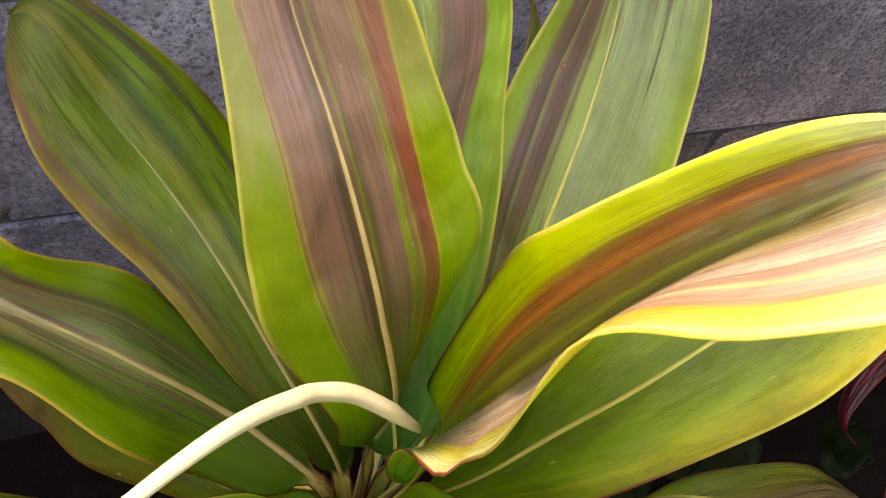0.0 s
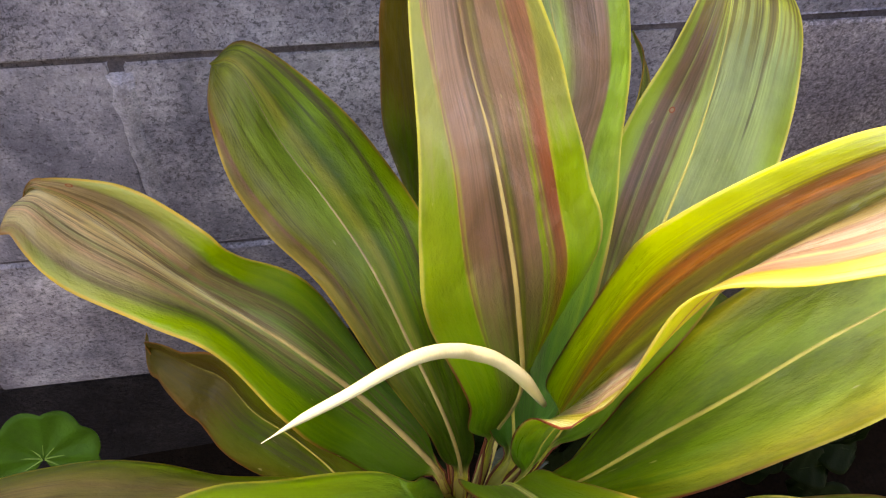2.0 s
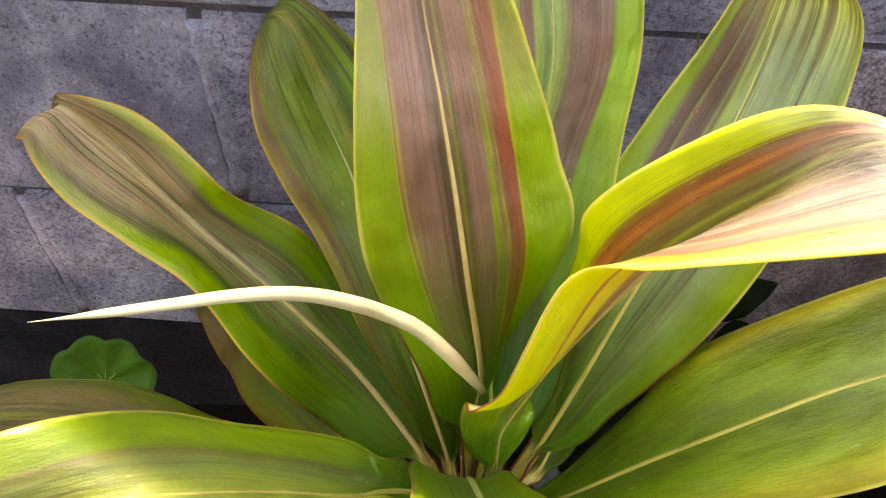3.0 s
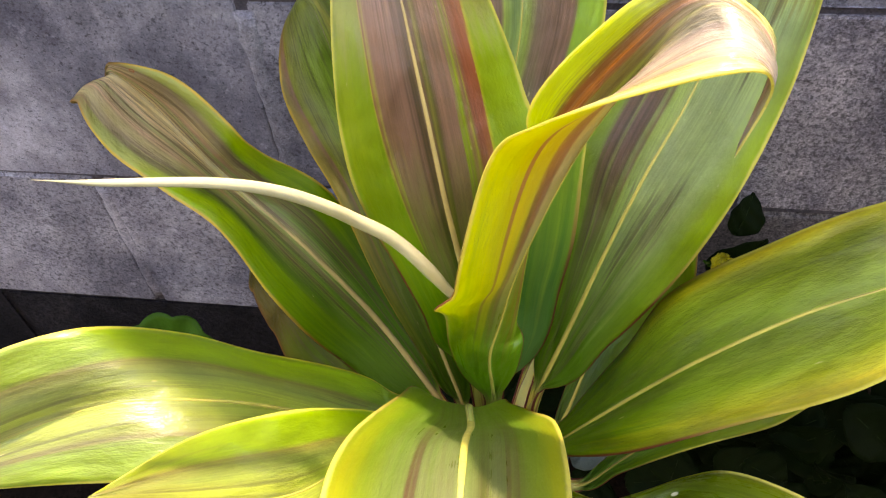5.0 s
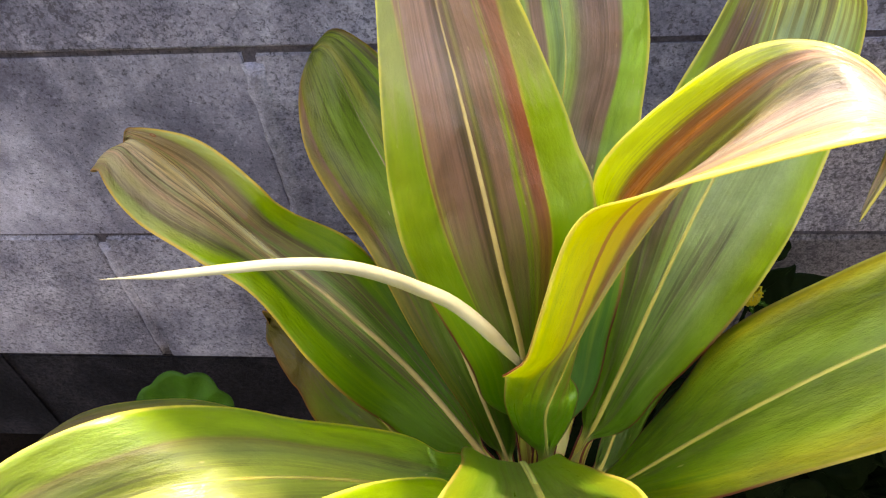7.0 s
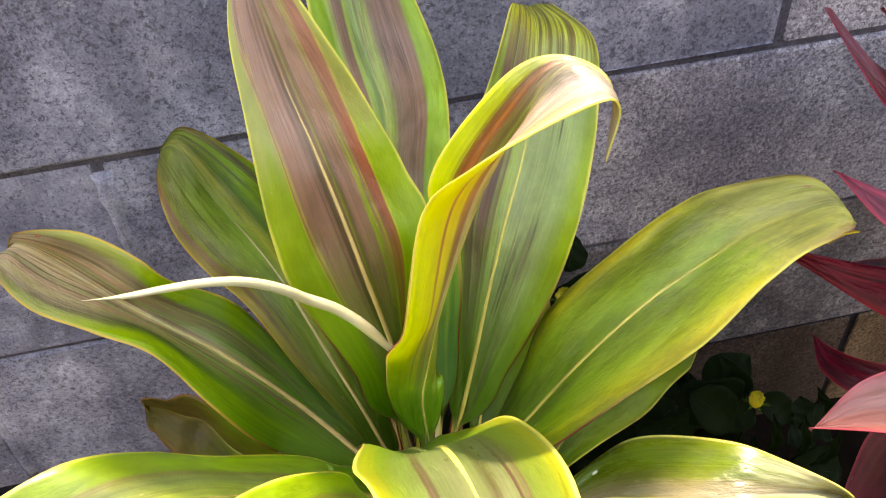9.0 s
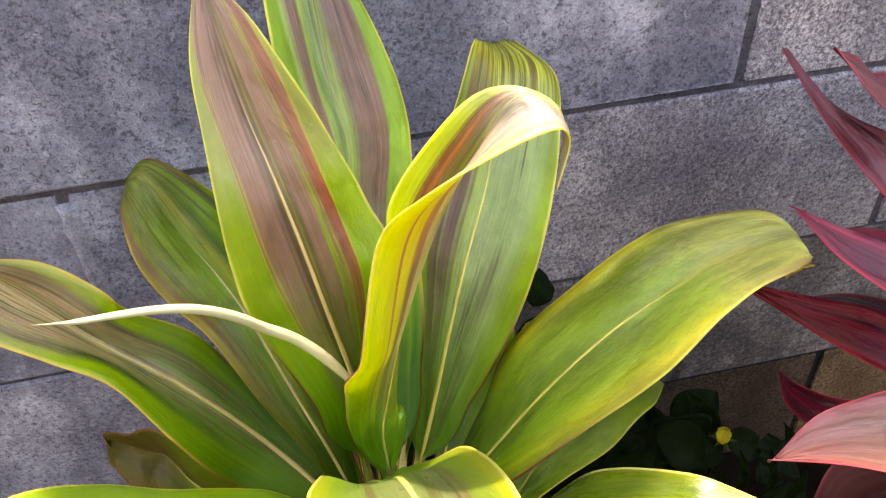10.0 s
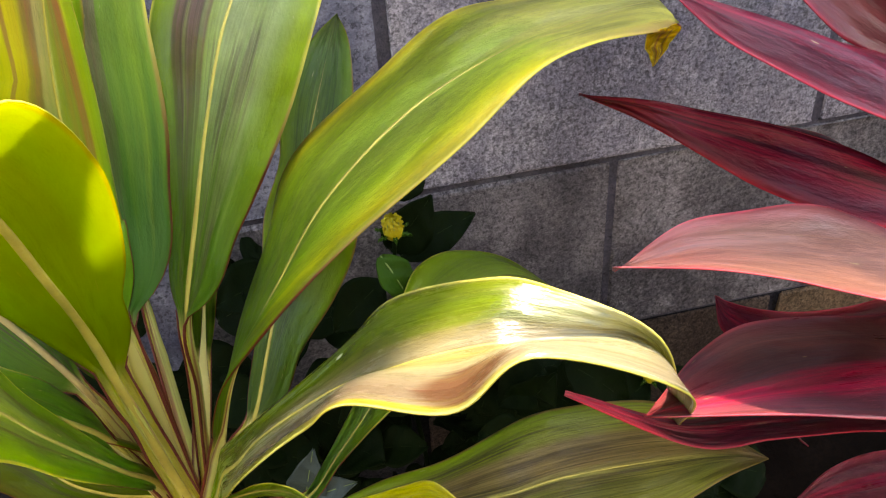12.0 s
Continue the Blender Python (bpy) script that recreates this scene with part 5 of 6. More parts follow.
LEAVES["M"] = [
    (-0.0672, 0.6180, 0.651),
    (-0.0815, 0.6165, 0.6812),
    (-0.0941, 0.6185, 0.6964),
    (-0.1064, 0.6154, 0.7105),
    (-0.1141, 0.6084, 0.7261),
    (-0.1232, 0.6011, 0.7408),
    (-0.1331, 0.5925, 0.7544),
    (-0.1437, 0.5827, 0.7665),
    (-0.1550, 0.5723, 0.7774),
    (-0.1676, 0.5624, 0.7872),
    (-0.1771, 0.5520, 0.7993),
]
LEAVES["O"] = [
    (-0.0689, 0.6682, 0.339, 2.9, -6.9, -2.8, -2.9, 6.9, 2.8),
    (-0.0718, 0.6663, 0.3776, 2.6, -6.3, -2.3, -2.6, 6.3, 2.3),
    (-0.0748, 0.6644, 0.4162, 1.5, -4.3, -1, -1.7, 4.2, 0.9),
    (-0.0933, 0.6511, 0.457, 5.5, -8.6, 1.7, -6.1, 8, -2.3),
    (-0.1248, 0.6432, 0.4898, 6.9, -15.5, 7.2, -7.8, 13.6, -9.1),
    (-0.1667, 0.6401, 0.509, 4, -23.7, 14.7, -5.2, 19.8, -18.8),
    (-0.2133, 0.6429, 0.5154, -2.2, -31.3, 21.8, 0.6, 27.7, -27),
    (-0.2604, 0.6489, 0.5137, -8.4, -35.3, 26, 8.2, 36, -27.8),
    (-0.3097, 0.6576, 0.5001, -8.3, -32.9, 25.5, 6.7, 39.5, -25.7),
    (-0.3643, 0.656, 0.4842, -2.6, -21.1, 18.1, -5.4, 36.6, -27.6),
    (-0.407, 0.6381, 0.4735, 0.2, 0.1, 1.2, -0.1, 0.4, -0.4),
]
LEAVES["X"] = [
    (0.2094, 0.6463, 0.6452, -4.2, 2, -1.8, 4.2, -1.7, 2.1),
    (0.2116, 0.6488, 0.6428, -5.4, 1.6, -0.7, 5.5, -1.2, 1.2),
    (0.212, 0.6521, 0.64, -6.6, 1.1, 0.4, 6.5, -0.6, 0.2),
    (0.2121, 0.6552, 0.6371, -7.2, 1, 0.7, 6.9, -0.3, -0.2),
    (0.2122, 0.6577, 0.6337, -6.8, 0.7, 0.4, 6.6, -0.1, -0),
    (0.212, 0.6595, 0.6298, -5.8, 0.5, -0.6, 5.8, -0.1, 0.7),
    (0.2134, 0.6606, 0.6263, -4.6, 0.1, -1, 4.6, 0.2, 1.2),
    (0.2138, 0.6624, 0.6226, -3.4, -0.3, -0.9, 3.3, 0.7, 1.1),
    (0.2146, 0.6647, 0.6193, -2.2, -0.4, -0.7, 2, 0.8, 1),
    (0.2151, 0.6672, 0.616, -1.1, -0.3, -0.4, 0.9, 0.5, 0.6),
    (0.2156, 0.6703, 0.6135, -0, -0, -0, -0, -0, 0),
]
LEAVES["T"] = [
    (-0.057, 0.6757, 0.339, 2.3, 6.6, 3.9, -2.3, -6.6, -3.9),
    (-0.0491, 0.6806, 0.3533, 1.2, 3.8, 2.1, -1.2, -3.8, -2.1),
    (-0.0398, 0.665, 0.3495, 0.2, -0.2, 4, -0.2, 0.2, -4),
    (-0.0232, 0.65, 0.3581, 0.2, -0.3, 4.9, -0.2, 0.3, -4.9),
    (-0.0063, 0.632, 0.375, 0.3, -0.3, 5.9, -0.3, 0.3, -5.9),
    (0.01, 0.612, 0.3984, 0.3, -0.4, 6.9, -0.3, 0.4, -6.9),
    (0.0267, 0.592, 0.4249, 0.4, -0.4, 7.9, -0.4, 0.4, -7.9),
    (0.0421, 0.572, 0.4522, 0.4, -0.5, 8.4, -0.4, 0.5, -8.4),
    (0.055, 0.553, 0.4784, 0.4, -0.5, 8.9, -0.4, 0.5, -8.9),
    (0.067, 0.536, 0.5003, 0.4, -0.4, 7.9, -0.4, 0.4, -7.9),
    (0.0791, 0.52, 0.5062, 0, -0, 0.2, -0, 0, -0.2),
]
LEAVES["V"] = [
    (-0.058, 0.672, 0.3467, -0, -0.8, 2.9, 0, 0.8, -2.9),
    (-0.0487, 0.668, 0.3576, -0, -0.9, 3.4, 0, 0.9, -3.4),
    (-0.0401, 0.664, 0.3657, -0, -1.3, 4.8, 0, 1.3, -4.8),
    (-0.0322, 0.66, 0.3715, -0, -1.8, 6.8, 0, 1.8, -6.8),
    (-0.0244, 0.655, 0.3781, -0, -2.3, 8.7, 0, 2.3, -8.7),
    (-0.017, 0.65, 0.3831, -0, -2.5, 9.2, 0, 2.5, -9.2),
    (-0.01, 0.645, 0.3866, -0, -2.5, 9.2, 0, 2.5, -9.2),
    (-0.0034, 0.64, 0.3881, -0, -2.3, 8.7, 0, 2.3, -8.7),
    (0.0027, 0.635, 0.3876, -0, -2.1, 7.7, 0, 2.1, -7.7),
    (0.0083, 0.63, 0.3845, -0, -1.5, 5.8, 0, 1.5, -5.8),
    (0.0127, 0.625, 0.3793, -0, -0.1, 0.2, 0, 0.1, -0.2),
]
LEAVES["r9"] = [
    (0.5958, 0.78, 0.3542, -0.7, 1.2, 1.7, 1.0, -1.2, -2.7),
    (0.5834, 0.76, 0.3197, -1.4, 2.5, 3.6, 2.2, -2.5, -5.8),
    (0.571, 0.74, 0.2853, -2.2, 3.8, 5.5, 3.4, -3.8, -8.9),
    (0.5586, 0.72, 0.2508, -3.0, 5.1, 7.4, 4.5, -5.1, -12.0),
    (0.5462, 0.7, 0.2164, -3.7, 6.4, 9.3, 5.7, -6.4, -15.1),
    (0.5338, 0.68, 0.1819, -4.5, 7.7, 11.2, 6.8, -7.7, -18.2),
    (0.4761, 0.655, 0.2241, -2.0, 11.2, 12.9, 4.9, -11.2, -22.2),
    (0.4241, 0.632, 0.2645, 0.3, 14.0, 12.9, 2.7, -14.0, -23.5),
    (0.3744, 0.61, 0.3038, 1.2, 14.0, 10.4, 1.2, -14.0, -19.9),
    (0.3269, 0.588, 0.3409, -0.1, 9.8, 6.0, 1.5, -9.8, -12.1),
    (0.2732, 0.5596, 0.3834, 0.0, 0.0, 0.0, 0.0, 0.0, 0.0),
]
LEAVES["r10"] = [
    (0.5956, 0.7781, 0.3515, 1.3, -0.5, -4.8, -1.3, 0.5, 4.8),
    (0.568, 0.7681, 0.3449, 3, -3.2, -7.1, -3, 3.2, 7.1),
    (0.5405, 0.7581, 0.3375, 4.6, -5.8, -8.8, -4.6, 5.7, 8.9),
    (0.5132, 0.7483, 0.3292, 6.1, -8, -9.7, -6.1, 8, 9.7),
    (0.4862, 0.7383, 0.32, 7.1, -9.7, -9.5, -7.1, 9.9, 9.4),
    (0.4595, 0.7277, 0.3104, 7.5, -10.7, -8.3, -7.5, 11.2, 7.8),
    (0.4332, 0.7159, 0.3014, 7.1, -10.6, -6.3, -7.2, 11.5, 5.1),
    (0.4072, 0.702, 0.2947, 6.1, -9.3, -4, -6.4, 10.2, 1.6),
    (0.382, 0.6858, 0.2928, 4.6, -6.7, -1.9, -5.1, 6.4, -2),
    (0.3588, 0.6682, 0.2987, 2.5, -3.4, -0.6, -2.5, -0.5, -4.5),
    (0.3422, 0.6511, 0.3157, -0, 0.1, 0.1, 4.9, -9.6, -3.4),
]
LEAVES["r8"] = [
    (0.6049, 0.7741, 0.3539, -0.7, 1.3, 4.8, 0.7, -1.2, -4.8),
    (0.5766, 0.7551, 0.3549, -1.9, 3.2, 7.8, 1.9, -3.2, -7.9),
    (0.5472, 0.7376, 0.355, -2.9, 5.1, 10.8, 2.9, -5.1, -10.8),
    (0.5162, 0.7233, 0.3534, -3.6, 6.7, 13.4, 3.7, -6.9, -13.3),
    (0.4836, 0.7135, 0.3497, -3.8, 8.1, 15.6, 3.9, -8.6, -15.3),
    (0.45, 0.7102, 0.3438, -3.3, 8.9, 17.2, 3.2, -10.1, -16.7),
    (0.4171, 0.7152, 0.3359, -2.1, 8.8, 17.9, 1.1, -10.9, -17.3),
    (0.3881, 0.7302, 0.3266, -0.5, 7.8, 17.4, -2.4, -10.7, -17.1),
    (0.3681, 0.7555, 0.316, 1, 6.1, 15.1, -6.3, -8.5, -15.8),
    (0.3615, 0.7874, 0.3045, 1.4, 3.6, 10.1, -6.5, -4.5, -11.2),
    (0.3678, 0.8214, 0.295, 0.2, 0.1, 0.2, 0.1, -0.1, -0.1),
]


for key, mat, label, rib, pet in (
    ("A", "a", "upright leaf with brown centre and lime margins", 0.0030, 3),
    ("B", "b", "upright grey-green striped leaf", 0.0024, 3),
    ("C", "c", "green leaf with purple streak and arched tip", 0.0028, 3),
    ("D", "d", "twisted yellow-green leaf arching over, lit by sun", 0.0016, 2),
    ("E", "e", "long plain green leaf with yellowed margin", 0.0030, 2),
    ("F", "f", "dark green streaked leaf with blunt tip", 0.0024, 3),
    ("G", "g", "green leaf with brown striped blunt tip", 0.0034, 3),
    ("J", "j", "drooping lime leaf with brown stripes", 0.0042, 2.5),
    ("K", "k", "yellowing leaf with brown patch and curled tip", 0.0026, 0),
    ("I", "i", "broad green leaf spreading sideways", 0.0030, 2),
    ("I2", "i", "green leaf spreading low to the front", 0.0030, 2),
    ("O", "n", "olive-brown leaf spreading low along the wall", 0.0028, 2),
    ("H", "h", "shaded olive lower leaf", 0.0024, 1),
    ("L", "o", "green lower leaf with brown tip", 0.0024, 2),
    ("S", "s", "deep green leaf behind the others", 0.0024, 3),
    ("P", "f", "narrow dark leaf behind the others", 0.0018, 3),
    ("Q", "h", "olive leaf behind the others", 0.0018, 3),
    ("N", "l", "olive dark-streaked drooping low leaf", 0.0024, 1),
    ("T", "t", "yellow low leaf", 0.0022, 1),
    ("V", "o", "short green leaf at the crown", 0.0020, 1),
):
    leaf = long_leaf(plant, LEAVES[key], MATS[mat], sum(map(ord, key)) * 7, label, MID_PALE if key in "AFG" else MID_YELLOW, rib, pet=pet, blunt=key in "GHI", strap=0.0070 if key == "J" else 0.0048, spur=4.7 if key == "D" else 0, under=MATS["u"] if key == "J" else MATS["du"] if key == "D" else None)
    if key == "E":
        long_leaf(leaf, LEAVES["X"], MATS["x"], 3, "curled dry yellow tip", MID_PALE, 0.0004, name="leaf_tip")

spear_line = glide([row[:3] for row in LEAVES["M"]], 48)
spear_f = np.linspace(0, 1, 48)
tube("spear", spear_line, 0.0034 * np.clip(0.5 + 6 * spear_f, 0, 1) * (1 - spear_f**1.6 * 0.78) * np.clip((1 - spear_f) * 9, 0.08, 1), SPEAR, plant, "arching cream-white young spear", sides=12, flat=0.8)

tube("stem", glide([(-0.075, 0.72, GROUND_Z - 0.03), (-0.07, 0.715, 0.12), (-0.068, 0.695, 0.24), (-0.063, 0.666, 0.362)], 24), np.linspace(0.017, 0.011, 24), STEM, plant, "ringed woody stem", sides=14)

# ---- red plant ----
red = tagged(new("cordyline"), "dark red cordyline with pink lower leaves", "plant")
for key, mat, label in (
    ("r1", "p", "pale pink sunlit leaf"), ("r2", "q", "dark purple-red glossy leaf"), ("r3", "r", "red leaf"), ("r4", "m", "dusty dark maroon leaf"),
    ("r5", "m", "dusty purple-red leaf"), ("r8", "r", "small red leaf against the wall"), ("r9", "r", "dark red low leaf"), ("r10", "r", "dull red low leaf"),
    ("r6", "w", "broad dark red leaf with bright crease"), ("r7", "r", "red low leaf with pointed tip"),
):
    long_leaf(red, LEAVES[key], MATS[mat], sum(map(ord, key)) * 5, label, MID_RED, 0.0020)
tube("stem", glide([(0.62, 0.78, GROUND_Z - 0.03), (0.61, 0.78, 0.2), (0.60, 0.78, 0.40)], 16), np.linspace(0.015, 0.011, 16), STEM, red, "woody stem", sides=12)


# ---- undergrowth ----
# Near-black green: the deep shade below the plants is put into the colour.
SHADE_LEAF = plain_material("shade_green_leaf", (0.004, 0.011, 0.002), 0.6, 0.35, 60, 0.3, sheen=0.05)
ROUND_LEAF = plain_material("round_green_leaf", (0.032, 0.105, 0.008), 0.5, 0.4, 50, 0.4, sheen=0.10)
BLUE_LEAF = plain_material("blue_green_leaf", (0.055, 0.085, 0.080), 0.5, 0.3, 60, 0.3)
# Vein colour lowered for the same deep shade.
SHADE_VEIN = plain_material("shade_vein", (0.010, 0.024, 0.005), 0.6, 0.2, 60, sheen=0.1)
PALE_VEIN = plain_material("pale_vein", (0.22, 0.33, 0.10), 0.5, 0.2, 60)
LEAF_VEIN = plain_material("green_vein", (0.14, 0.26, 0.05), 0.5, 0.2, 60)
PETAL = plain_material("yellow_petal", (0.55, 0.47, 0.02), 0.5, 0.25, 80)


def broad_leaf(parent, base, tip, width, face, mat, sag=0.12, name="leaf", label=""):
    """An ovate leaf from base to tip with its upper side towards face."""
    n, m = 15, 5
    base, tip = np.array(base), np.array(tip)
    axis = tip - base
    length = np.linalg.norm(axis)
    t = axis / length
    side = unit(np.cross(t, np.array(face, dtype=float)))
    nrm = np.cross(side, t)
    s = np.linspace(0, 1, n)
    line = base + s[:, None] * axis + (sag * length * np.sin(math.pi * s * 0.9))[:, None] * nrm
    w = width * np.sin(math.pi * np.clip(s, 0.015, 0.985) ** 0.72) ** 0.85
    top = np.zeros((n, 2 * m + 1, 3))
    for c in range(-m, m + 1):
        q = c / m
        top[:, c + m] = line + side * (w * q)[:, None] + nrm * (abs(q) ** 1.3 * 0.28 * w + 0.0012 * np.sin(s * 19 + q * 4))[:, None]
    cols = 2 * m + 1
    verts = np.concatenate([top.reshape(-1, 3), (top - nrm * 0.0006).reshape(-1, 3)])
    off = n * cols
    faces = []
    for i in range(n - 1):
        for j in range(cols - 1):
            a = i * cols + j
            faces += [(a, a + 1, a + cols + 1, a + cols), (off + a, off + a + cols, off + a + cols + 1, off + a + 1)]
        for a, b2 in ((i * cols, (i + 1) * cols), ((i + 1) * cols + cols - 1, i * cols + cols - 1)):
            faces.append((a, b2, off + b2, off + a))
    for j in range(cols - 1):
        a = (n - 1) * cols + j
        faces += [(j, off + j, off + j + 1, j + 1), (a, a + 1, off + a + 1, off + a)]
    ob = part_mesh(name, mesh_from(name, [tuple(v) for v in verts], faces, mat), parent, label)
    tube("midrib", line + nrm * 0.0001, (0.0005 if mat == SHADE_LEAF else 0.0008) * (1 - 0.75 * s), SHADE_VEIN if mat == SHADE_LEAF else PALE_VEIN, ob, sides=6, flat=0.6)
    return ob


def shield_leaf(parent, centre, radius, face, up, mat):
    """A round scalloped leaf with radiating veins, open at its stalk."""
    nrm = unit(np.array(face, dtype=float))
    upv = unit(np.array(up) - nrm * np.dot(up, nrm))
    side = np.cross(upv, nrm)
    n, m = 73, 7
    ang = np.linspace(-2.55, 2.55, n)
    verts = []
    for layer in (0.0, -0.0007):
        for i in range(n):
            lobe = 1 + 0.10 * abs(math.sin(ang[i] * 4.2)) ** 0.7 - 0.10 * (abs(ang[i]) / 2.55) ** 3
            for j in range(m + 1):
                r = radius * lobe * j / m
                lift = 0.16 * r * (j / m) + 0.0022 * (j / m) * math.cos(ang[i] * 8.4) + layer
                p = np.array(centre) + r * (math.cos(ang[i]) * upv + math.sin(ang[i]) * side) + nrm * lift
                verts.append(tuple(p))
    w, off = m + 1, n * (m + 1)
    faces = []
    for i in range(n - 1):
        for j in range(m):
            a = i * w + j
            faces += [(a, a + 1, a + w + 1, a + w), (off + a, off + a + w, off + a + w + 1, off + a + 1)]
        a = i * w + m
        faces.append((a, off + a, off + a + w, a + w))
    ob = part_mesh("leaf", mesh_from("leaf", verts, faces, mat), parent, "round scalloped green leaf")
    for k in range(7):
        a = -2.1 + 0.7 * k
        pts = [np.array(centre) + r * radius * (math.cos(a) * upv + math.sin(a) * side) + nrm * (0.16 * r * r * radius + 0.0002) for r in np.linspace(0.02, 0.9, 10)]
        tube("vein", pts, 0.0008 * (1 - 0.8 * np.linspace(0, 1, 10)), LEAF_VEIN, ob, sides=5, flat=0.5)
    return ob


def bud(parent, place, size):
    """A half-open yellow bud: upright petals in a ring of pointed sepals."""
    flower = part_mesh("flower", mesh_from("flower", *ball(place, size * 0.42, 1.2), PETAL), parent, "half-open yellow bud")
    for k in range(8):
        a = 2 * math.pi * k / 8
        d = np.array((math.cos(a), math.sin(a), 0.0))
        base = np.array(place) + d * size * 0.30
        broad_leaf(flower, base, base - d * size * 0.14 + np.array((0, 0, size * 0.66)), size * 0.20, d + np.array((0, 0, 0.2)), PETAL, 0.15, "petal")
    for k in range(6):
        a = 2 * math.pi * (k + 0.5) / 6
        d = np.array((math.cos(a), math.sin(a), 0.0))
        base = np.array(place) + d * size * 0.25 - np.array((0, 0, size * 0.25))
        broad_leaf(flower, base, base + d * size * 0.55 + np.array((0, 0, size * 0.10)), size * 0.09, d * 0.3 + np.array((0, 0, 1)), ROUND_LEAF, 0.1, "sepal")


def ball(place, r, stretch, rings=7, sides=10):
    verts, faces = [], []
    for i in range(rings):
        p = math.pi * (i + 0.02) / (rings - 0.96)
        for j in range(sides):
            a = 2 * math.pi * j / sides
            verts.append((place[0] + r * math.sin(p) * math.cos(a), place[1] + r * math.sin(p) * math.sin(a), place[2] + stretch * r * math.cos(p)))
    for i in range(rings - 1):
        for j in range(sides):
            faces.append((i * sides + j, (i + 1) * sides + j, (i + 1) * sides + (j + 1) % sides, i * sides + (j + 1) % sides))
    return verts, faces


shield_plant = tagged(new("round_leaf_plant"), "low plant with one round scalloped green leaf", "plant")
shield_leaf(shield_plant, (-0.386, 0.80, 0.258), 0.044, (0.12, -0.80, 0.60), (0.15, 0.2, 1.0), ROUND_LEAF)
tube("stalk", glide([(-0.34, 0.82, GROUND_Z - 0.01), (-0.36, 0.825, 0.12), (-0.378, 0.815, 0.20), (-0.386, 0.801, 0.261)], 20), np.full(20, 0.0018), ROUND_LEAF, shield_plant, "thin green stalk")

tall_weed = tagged(new("flowering_weed"), "dark green weed with a yellow bud beside the wall", "plant", "flowering weeds")
tube("stem", glide([(0.110, 0.83, GROUND_Z - 0.01), (0.10, 0.82, 0.18), (0.088, 0.808, 0.33), (0.094, 0.811, 0.428)], 28), np.linspace(0.0028, 0.0014, 28), SHADE_LEAF, tall_weed, "thin green stem")
bud(tall_weed, (0.094, 0.811, 0.437), 0.018)
for base, tip, width, face in (
    ((0.092, 0.828, 0.405), (0.128, 0.835, 0.445), 0.019, (0.2, -0.8, 0.6)),
    ((0.100, 0.835, 0.392), (0.164, 0.850, 0.408), 0.017, (0, -0.7, 0.8)),
    ((0.080, 0.785, 0.436), (0.095, 0.770, 0.400), 0.013, (0.3, -0.8, 0.6)),
    ((0.080, 0.80, 0.40), (0.040, 0.79, 0.37), 0.018, (0, -0.7, 0.8)),
    ((0.092, 0.815, 0.34), (0.150, 0.79, 0.33), 0.020, (0, -0.6, 0.9)),
    ((0.088, 0.81, 0.30), (0.030, 0.78, 0.28), 0.020, (0, -0.6, 0.9)),
    ((0.105, 0.84, 0.44), (0.116, 0.865, 0.462), 0.015, (0.2, -0.9, 0.3)),
):
    broad_leaf(tall_weed, base, tip, width, face, ROUND_LEAF if width < 0.015 else SHADE_LEAF)

low_weed = tagged(new("flowering_weed"), "low dark green weed with a yellow bud on the soil", "plant", "flowering weeds")
tube("stem", glide([(0.30, 0.80, GROUND_Z - 0.01), (0.298, 0.795, 0.12), (0.296, 0.785, 0.25)], 20), np.linspace(0.0028, 0.0015, 20), SHADE_LEAF, low_weed, "thin green stem")
bud(low_weed, (0.295, 0.782, 0.257), 0.017)
for base, tip, width, face in (
    ((0.292, 0.80, 0.235), (0.222, 0.80, 0.278), 0.024, (0.1, -0.8, 0.6)),
    ((0.300, 0.81, 0.215), (0.270, 0.83, 0.284), 0.017, (0.1, -0.9, 0.4)),
    ((0.303, 0.79, 0.246), (0.346, 0.785, 0.206), 0.017, (0, -0.6, 0.8)),
    ((0.292, 0.78, 0.250), (0.250, 0.765, 0.240), 0.014, (0, -0.5, 0.9)),
    ((0.235, 0.80, 0.255), (0.176, 0.79, 0.220), 0.026, (0, -0.6, 0.8)),
    ((0.217, 0.78, 0.297), (0.269, 0.77, 0.241), 0.024, (0, -0.6, 0.8)),
    ((0.193, 0.76, 0.316), (0.152, 0.75, 0.297), 0.022, (0, -0.6, 0.8)),
    ((0.167, 0.75, 0.284), (0.197, 0.745, 0.326), 0.020, (0, -0.7, 0.7)),
    ((0.129, 0.72, 0.304), (0.165, 0.715, 0.284), 0.020, (0, -0.6, 0.8)),
    ((0.311, 0.76, 0.183), (0.299, 0.76, 0.268), 0.009, (0.1, -1, 0.3)),
    ((0.344, 0.76, 0.161), (0.335, 0.76, 0.255), 0.008, (0.2, -1, 0.3)),
    ((0.362, 0.75, 0.159), (0.378, 0.75, 0.224), 0.009, (0, -1, 0.3)),
    ((0.423, 0.82, 0.133), (0.395, 0.82, 0.200), 0.009, (0, -1, 0.3)),
    ((0.295, 0.77, 0.187), (0.296, 0.77, 0.212), 0.008, (0, -1, 0.3)),
    ((0.183, 0.70, 0.323), (0.166, 0.70, 0.359), 0.006, (0, -1, 0.3)),
):
    broad_leaf(low_weed, base, tip, width, face, SHADE_LEAF)
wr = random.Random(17)
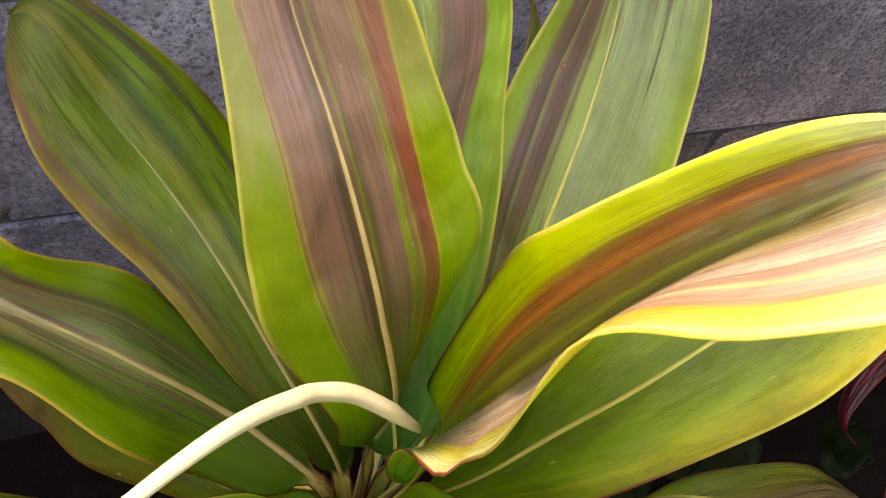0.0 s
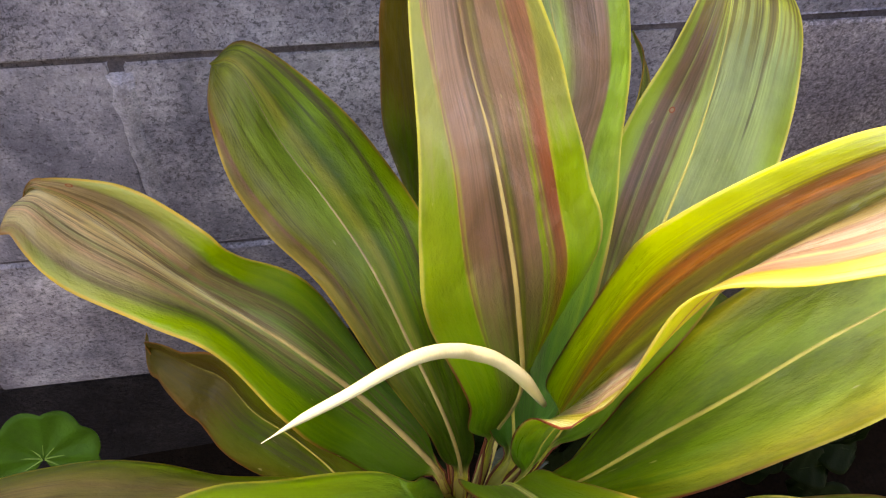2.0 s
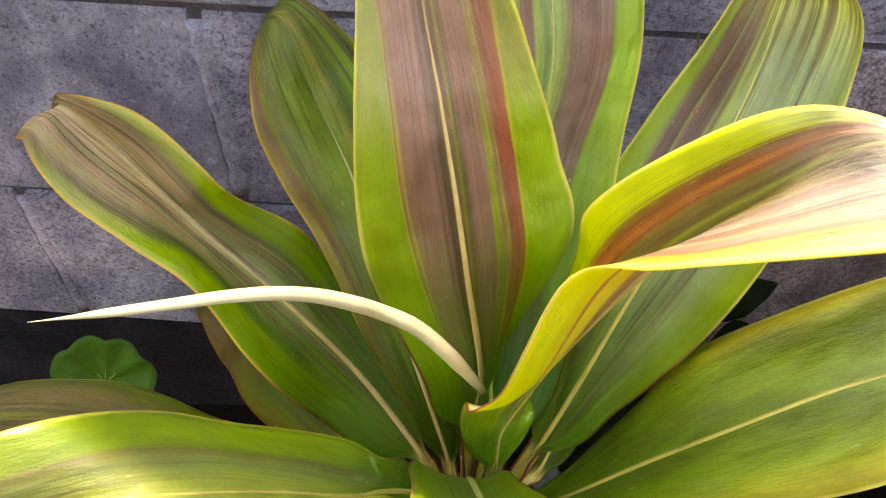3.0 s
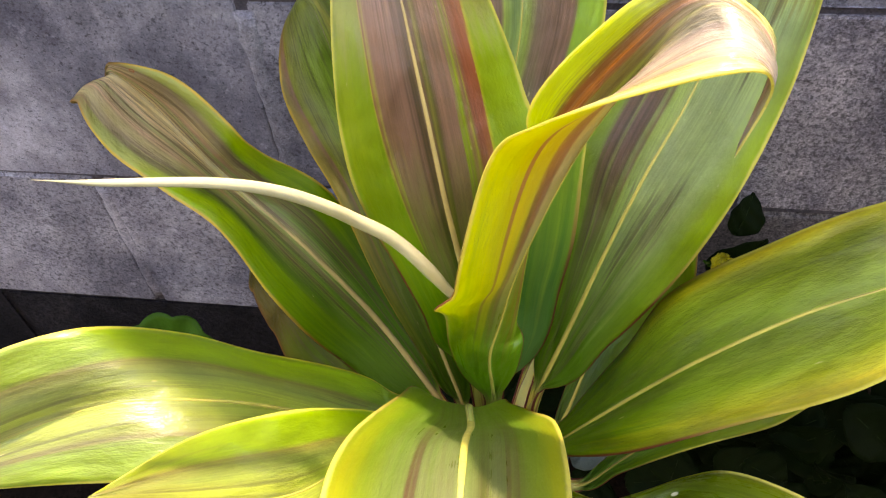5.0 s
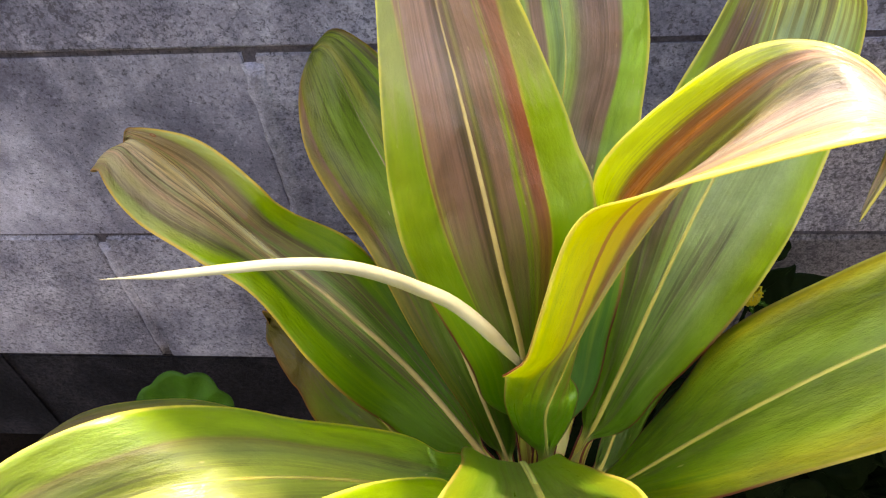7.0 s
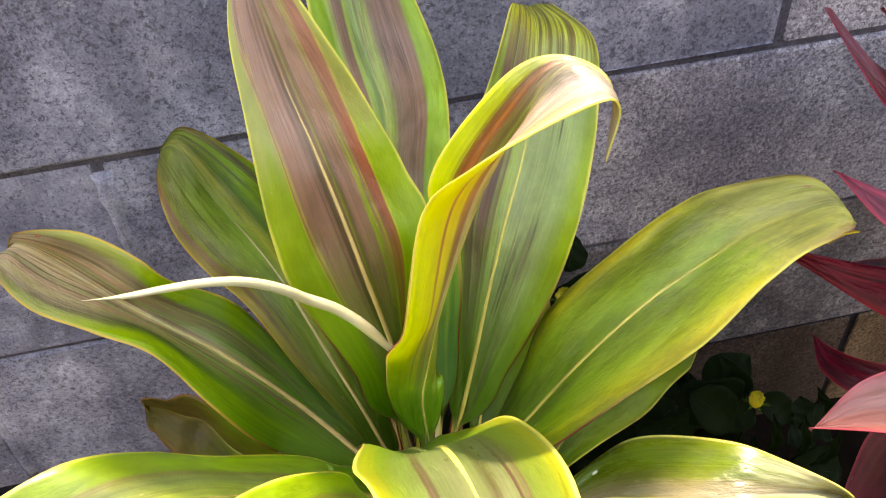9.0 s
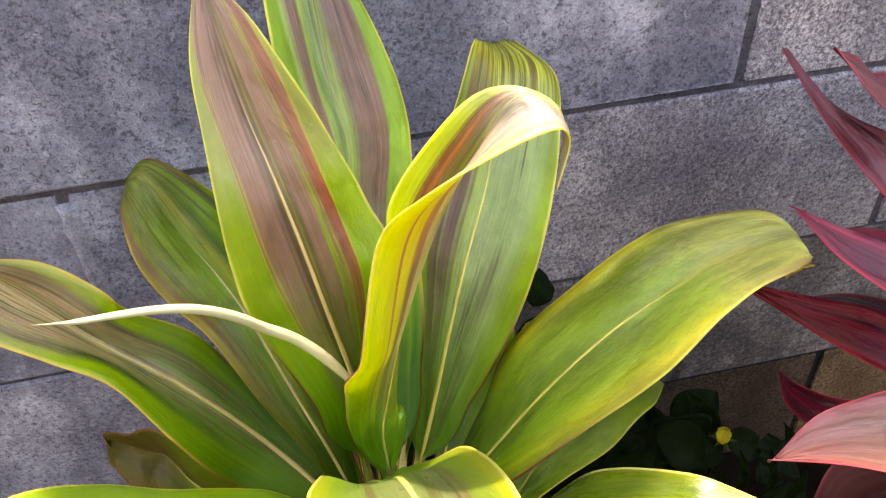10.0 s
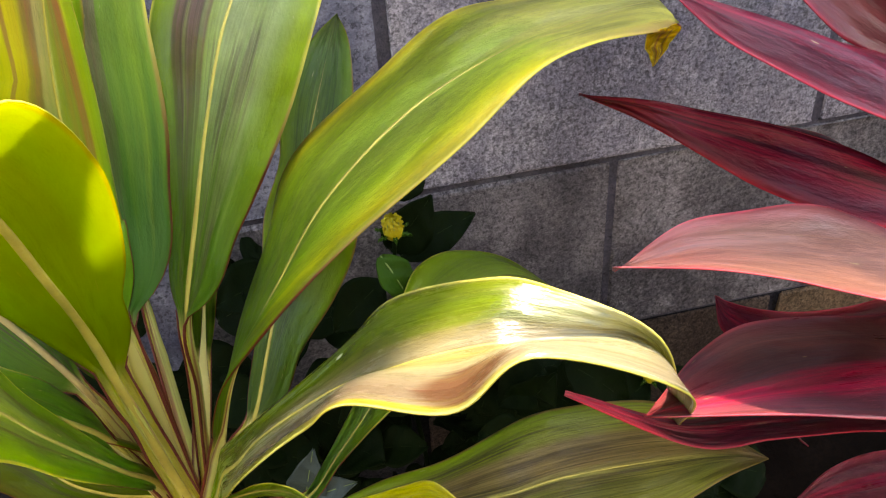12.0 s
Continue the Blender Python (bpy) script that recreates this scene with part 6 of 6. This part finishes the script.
# Scattered undergrowth; the far leaves also darken gaps before the wall.
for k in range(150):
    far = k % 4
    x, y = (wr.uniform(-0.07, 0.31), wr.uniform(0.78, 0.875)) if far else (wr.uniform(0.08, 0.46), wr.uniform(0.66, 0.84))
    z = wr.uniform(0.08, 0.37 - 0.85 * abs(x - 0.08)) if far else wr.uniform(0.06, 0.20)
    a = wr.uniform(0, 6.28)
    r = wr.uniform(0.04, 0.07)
    broad_leaf(low_weed, (x, y, z), (x + r * math.cos(a), min(y + 0.5 * r * math.sin(a), 0.875), z + wr.uniform(-0.015, 0.03)), r * 0.40, (0.1 * math.cos(a), -0.5, 0.9), SHADE_LEAF)

# Filler leaves, added behind the petioles to darken the gaps there.
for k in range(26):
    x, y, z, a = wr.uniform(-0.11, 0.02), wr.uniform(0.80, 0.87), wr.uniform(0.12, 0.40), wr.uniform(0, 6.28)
    broad_leaf(low_weed, (x, y, z), (x + 0.055 * math.cos(a), min(y + 0.02 * math.sin(a), 0.875), z + wr.uniform(-0.03, 0.03)), 0.022, (0.1, -0.6, 0.8), SHADE_LEAF)

# More added filler, hiding bright wall below the left petioles.
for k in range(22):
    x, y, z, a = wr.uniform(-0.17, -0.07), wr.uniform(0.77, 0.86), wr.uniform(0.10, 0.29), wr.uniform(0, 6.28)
    broad_leaf(low_weed, (x, y, z), (x + 0.055 * math.cos(a), min(y + 0.02 * math.sin(a), 0.875), z + wr.uniform(-0.03, 0.02)), 0.022, (0.1, -0.5, 0.9), SHADE_LEAF)

pale_weed = tagged(new("small_weed"), "small blue-green seedling below the cordyline", "plant")
tube("stem", glide([(-0.010, 0.755, GROUND_Z - 0.01), (-0.009, 0.752, 0.14), (-0.0066, 0.75, 0.240)], 12), np.full(12, 0.0015), BLUE_LEAF, pale_weed, "thin stem")
broad_leaf(pale_weed, (-0.0066, 0.75, 0.238), (0.008, 0.752, 0.292), 0.016, (-0.2, -1, 0.3), BLUE_LEAF)
broad_leaf(pale_weed, (-0.0066, 0.75, 0.235), (0.036, 0.735, 0.262), 0.014, (0, -0.6, 0.9), BLUE_LEAF)

# ---- blocks of the wall ----
def block_mesh(name, mat, seed, length=BLOCK_LEN):
    rng = random.Random(seed)
    bm = bmesh.new()
    bmesh.ops.create_cube(bm, size=1.0, matrix=Matrix.Diagonal((length - GAP, 0.15, COURSE - 0.006, 1)))
    bmesh.ops.bevel(bm, geom=bm.edges[:], offset=0.0025, segments=2, affect="EDGES", profile=0.6)
    for v in bm.verts:
        v.co += Vector((rng.uniform(-1, 1), rng.uniform(-1, 1), rng.uniform(-1, 1))) * 0.0012
    me = bpy.data.meshes.new(name)
    bm.to_mesh(me)
    bm.free()
    me.polygons.foreach_set("use_smooth", [False] * len(me.polygons))
    me.materials.append(mat)
    return me


block_meshes = [block_mesh("block", BLOCK, i) for i in range(5)]
smooth_meshes = [block_mesh("block", BLOCK_SMOOTH, 10 + i) for i in range(3)]
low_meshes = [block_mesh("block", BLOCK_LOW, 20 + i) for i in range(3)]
blue_meshes = [block_mesh("block", BLOCK_BLUE, 60 + i) for i in range(3)]
warm_shade_meshes = [block_mesh("block", BLOCK_WARM_SHADE, 50 + i) for i in range(2)]
brown_meshes = [block_mesh("block", BLOCK_BROWN, 30 + i) for i in range(2)]
tan_mesh = block_mesh("block", BLOCK_TAN, 40)
rng = random.Random(5)
for row in range(-1, 6):
    base_x = 0.300 if row % 2 == 1 else 0.300 - BLOCK_LEN / 2
    for i in range(-7, 7):
        me = rng.choice(block_meshes if i >= 0 else smooth_meshes if row == 2 and i < -1 else blue_meshes)
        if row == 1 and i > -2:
            me = rng.choice(warm_shade_meshes)
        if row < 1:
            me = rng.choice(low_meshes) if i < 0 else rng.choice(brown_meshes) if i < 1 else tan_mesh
        ob = new("block", me)
        ob.parent = wall
        ob.location = (base_x + (i + 0.5) * BLOCK_LEN, WALL_Y + 0.075 + rng.uniform(-0.0015, 0.0015), row * COURSE + 0.1)
        ob.rotation_euler = (rng.uniform(-0.003, 0.003), rng.uniform(-0.002, 0.002), rng.uniform(-0.003, 0.003))

# pale mortar smeared over the upright joints of the older stretch
for row in range(1, 5):
    for i in range(-6, 0):
        x = (0.300 if row % 2 == 1 else 0.300 - BLOCK_LEN / 2) + i * BLOCK_LEN
        verts, faces = [], []
        for k in range(15):
            z = row * COURSE + 0.012 + (COURSE - 0.024) * k / 14
            verts += [(x - 0.008 - rng.uniform(0, 0.006), WALL_Y + 0.0025, z), (x + rng.uniform(-0.003, 0.003), WALL_Y - rng.uniform(0.0015, 0.003), z), (x + 0.008 + rng.uniform(0, 0.006), WALL_Y + 0.0025, z), (x, WALL_Y + 0.04, z)]
        for k in range(14):
            faces += [(4 * k + j, 4 * k + (j + 1) % 4, 4 * k + 4 + (j + 1) % 4, 4 * k + 4 + j) for j in range(4)]
        faces += [(3, 2, 1, 0), (56, 57, 58, 59)]
        part_mesh("mortar_fill", mesh_from("mortar_fill", verts, faces, MORTAR_PALE), wall)
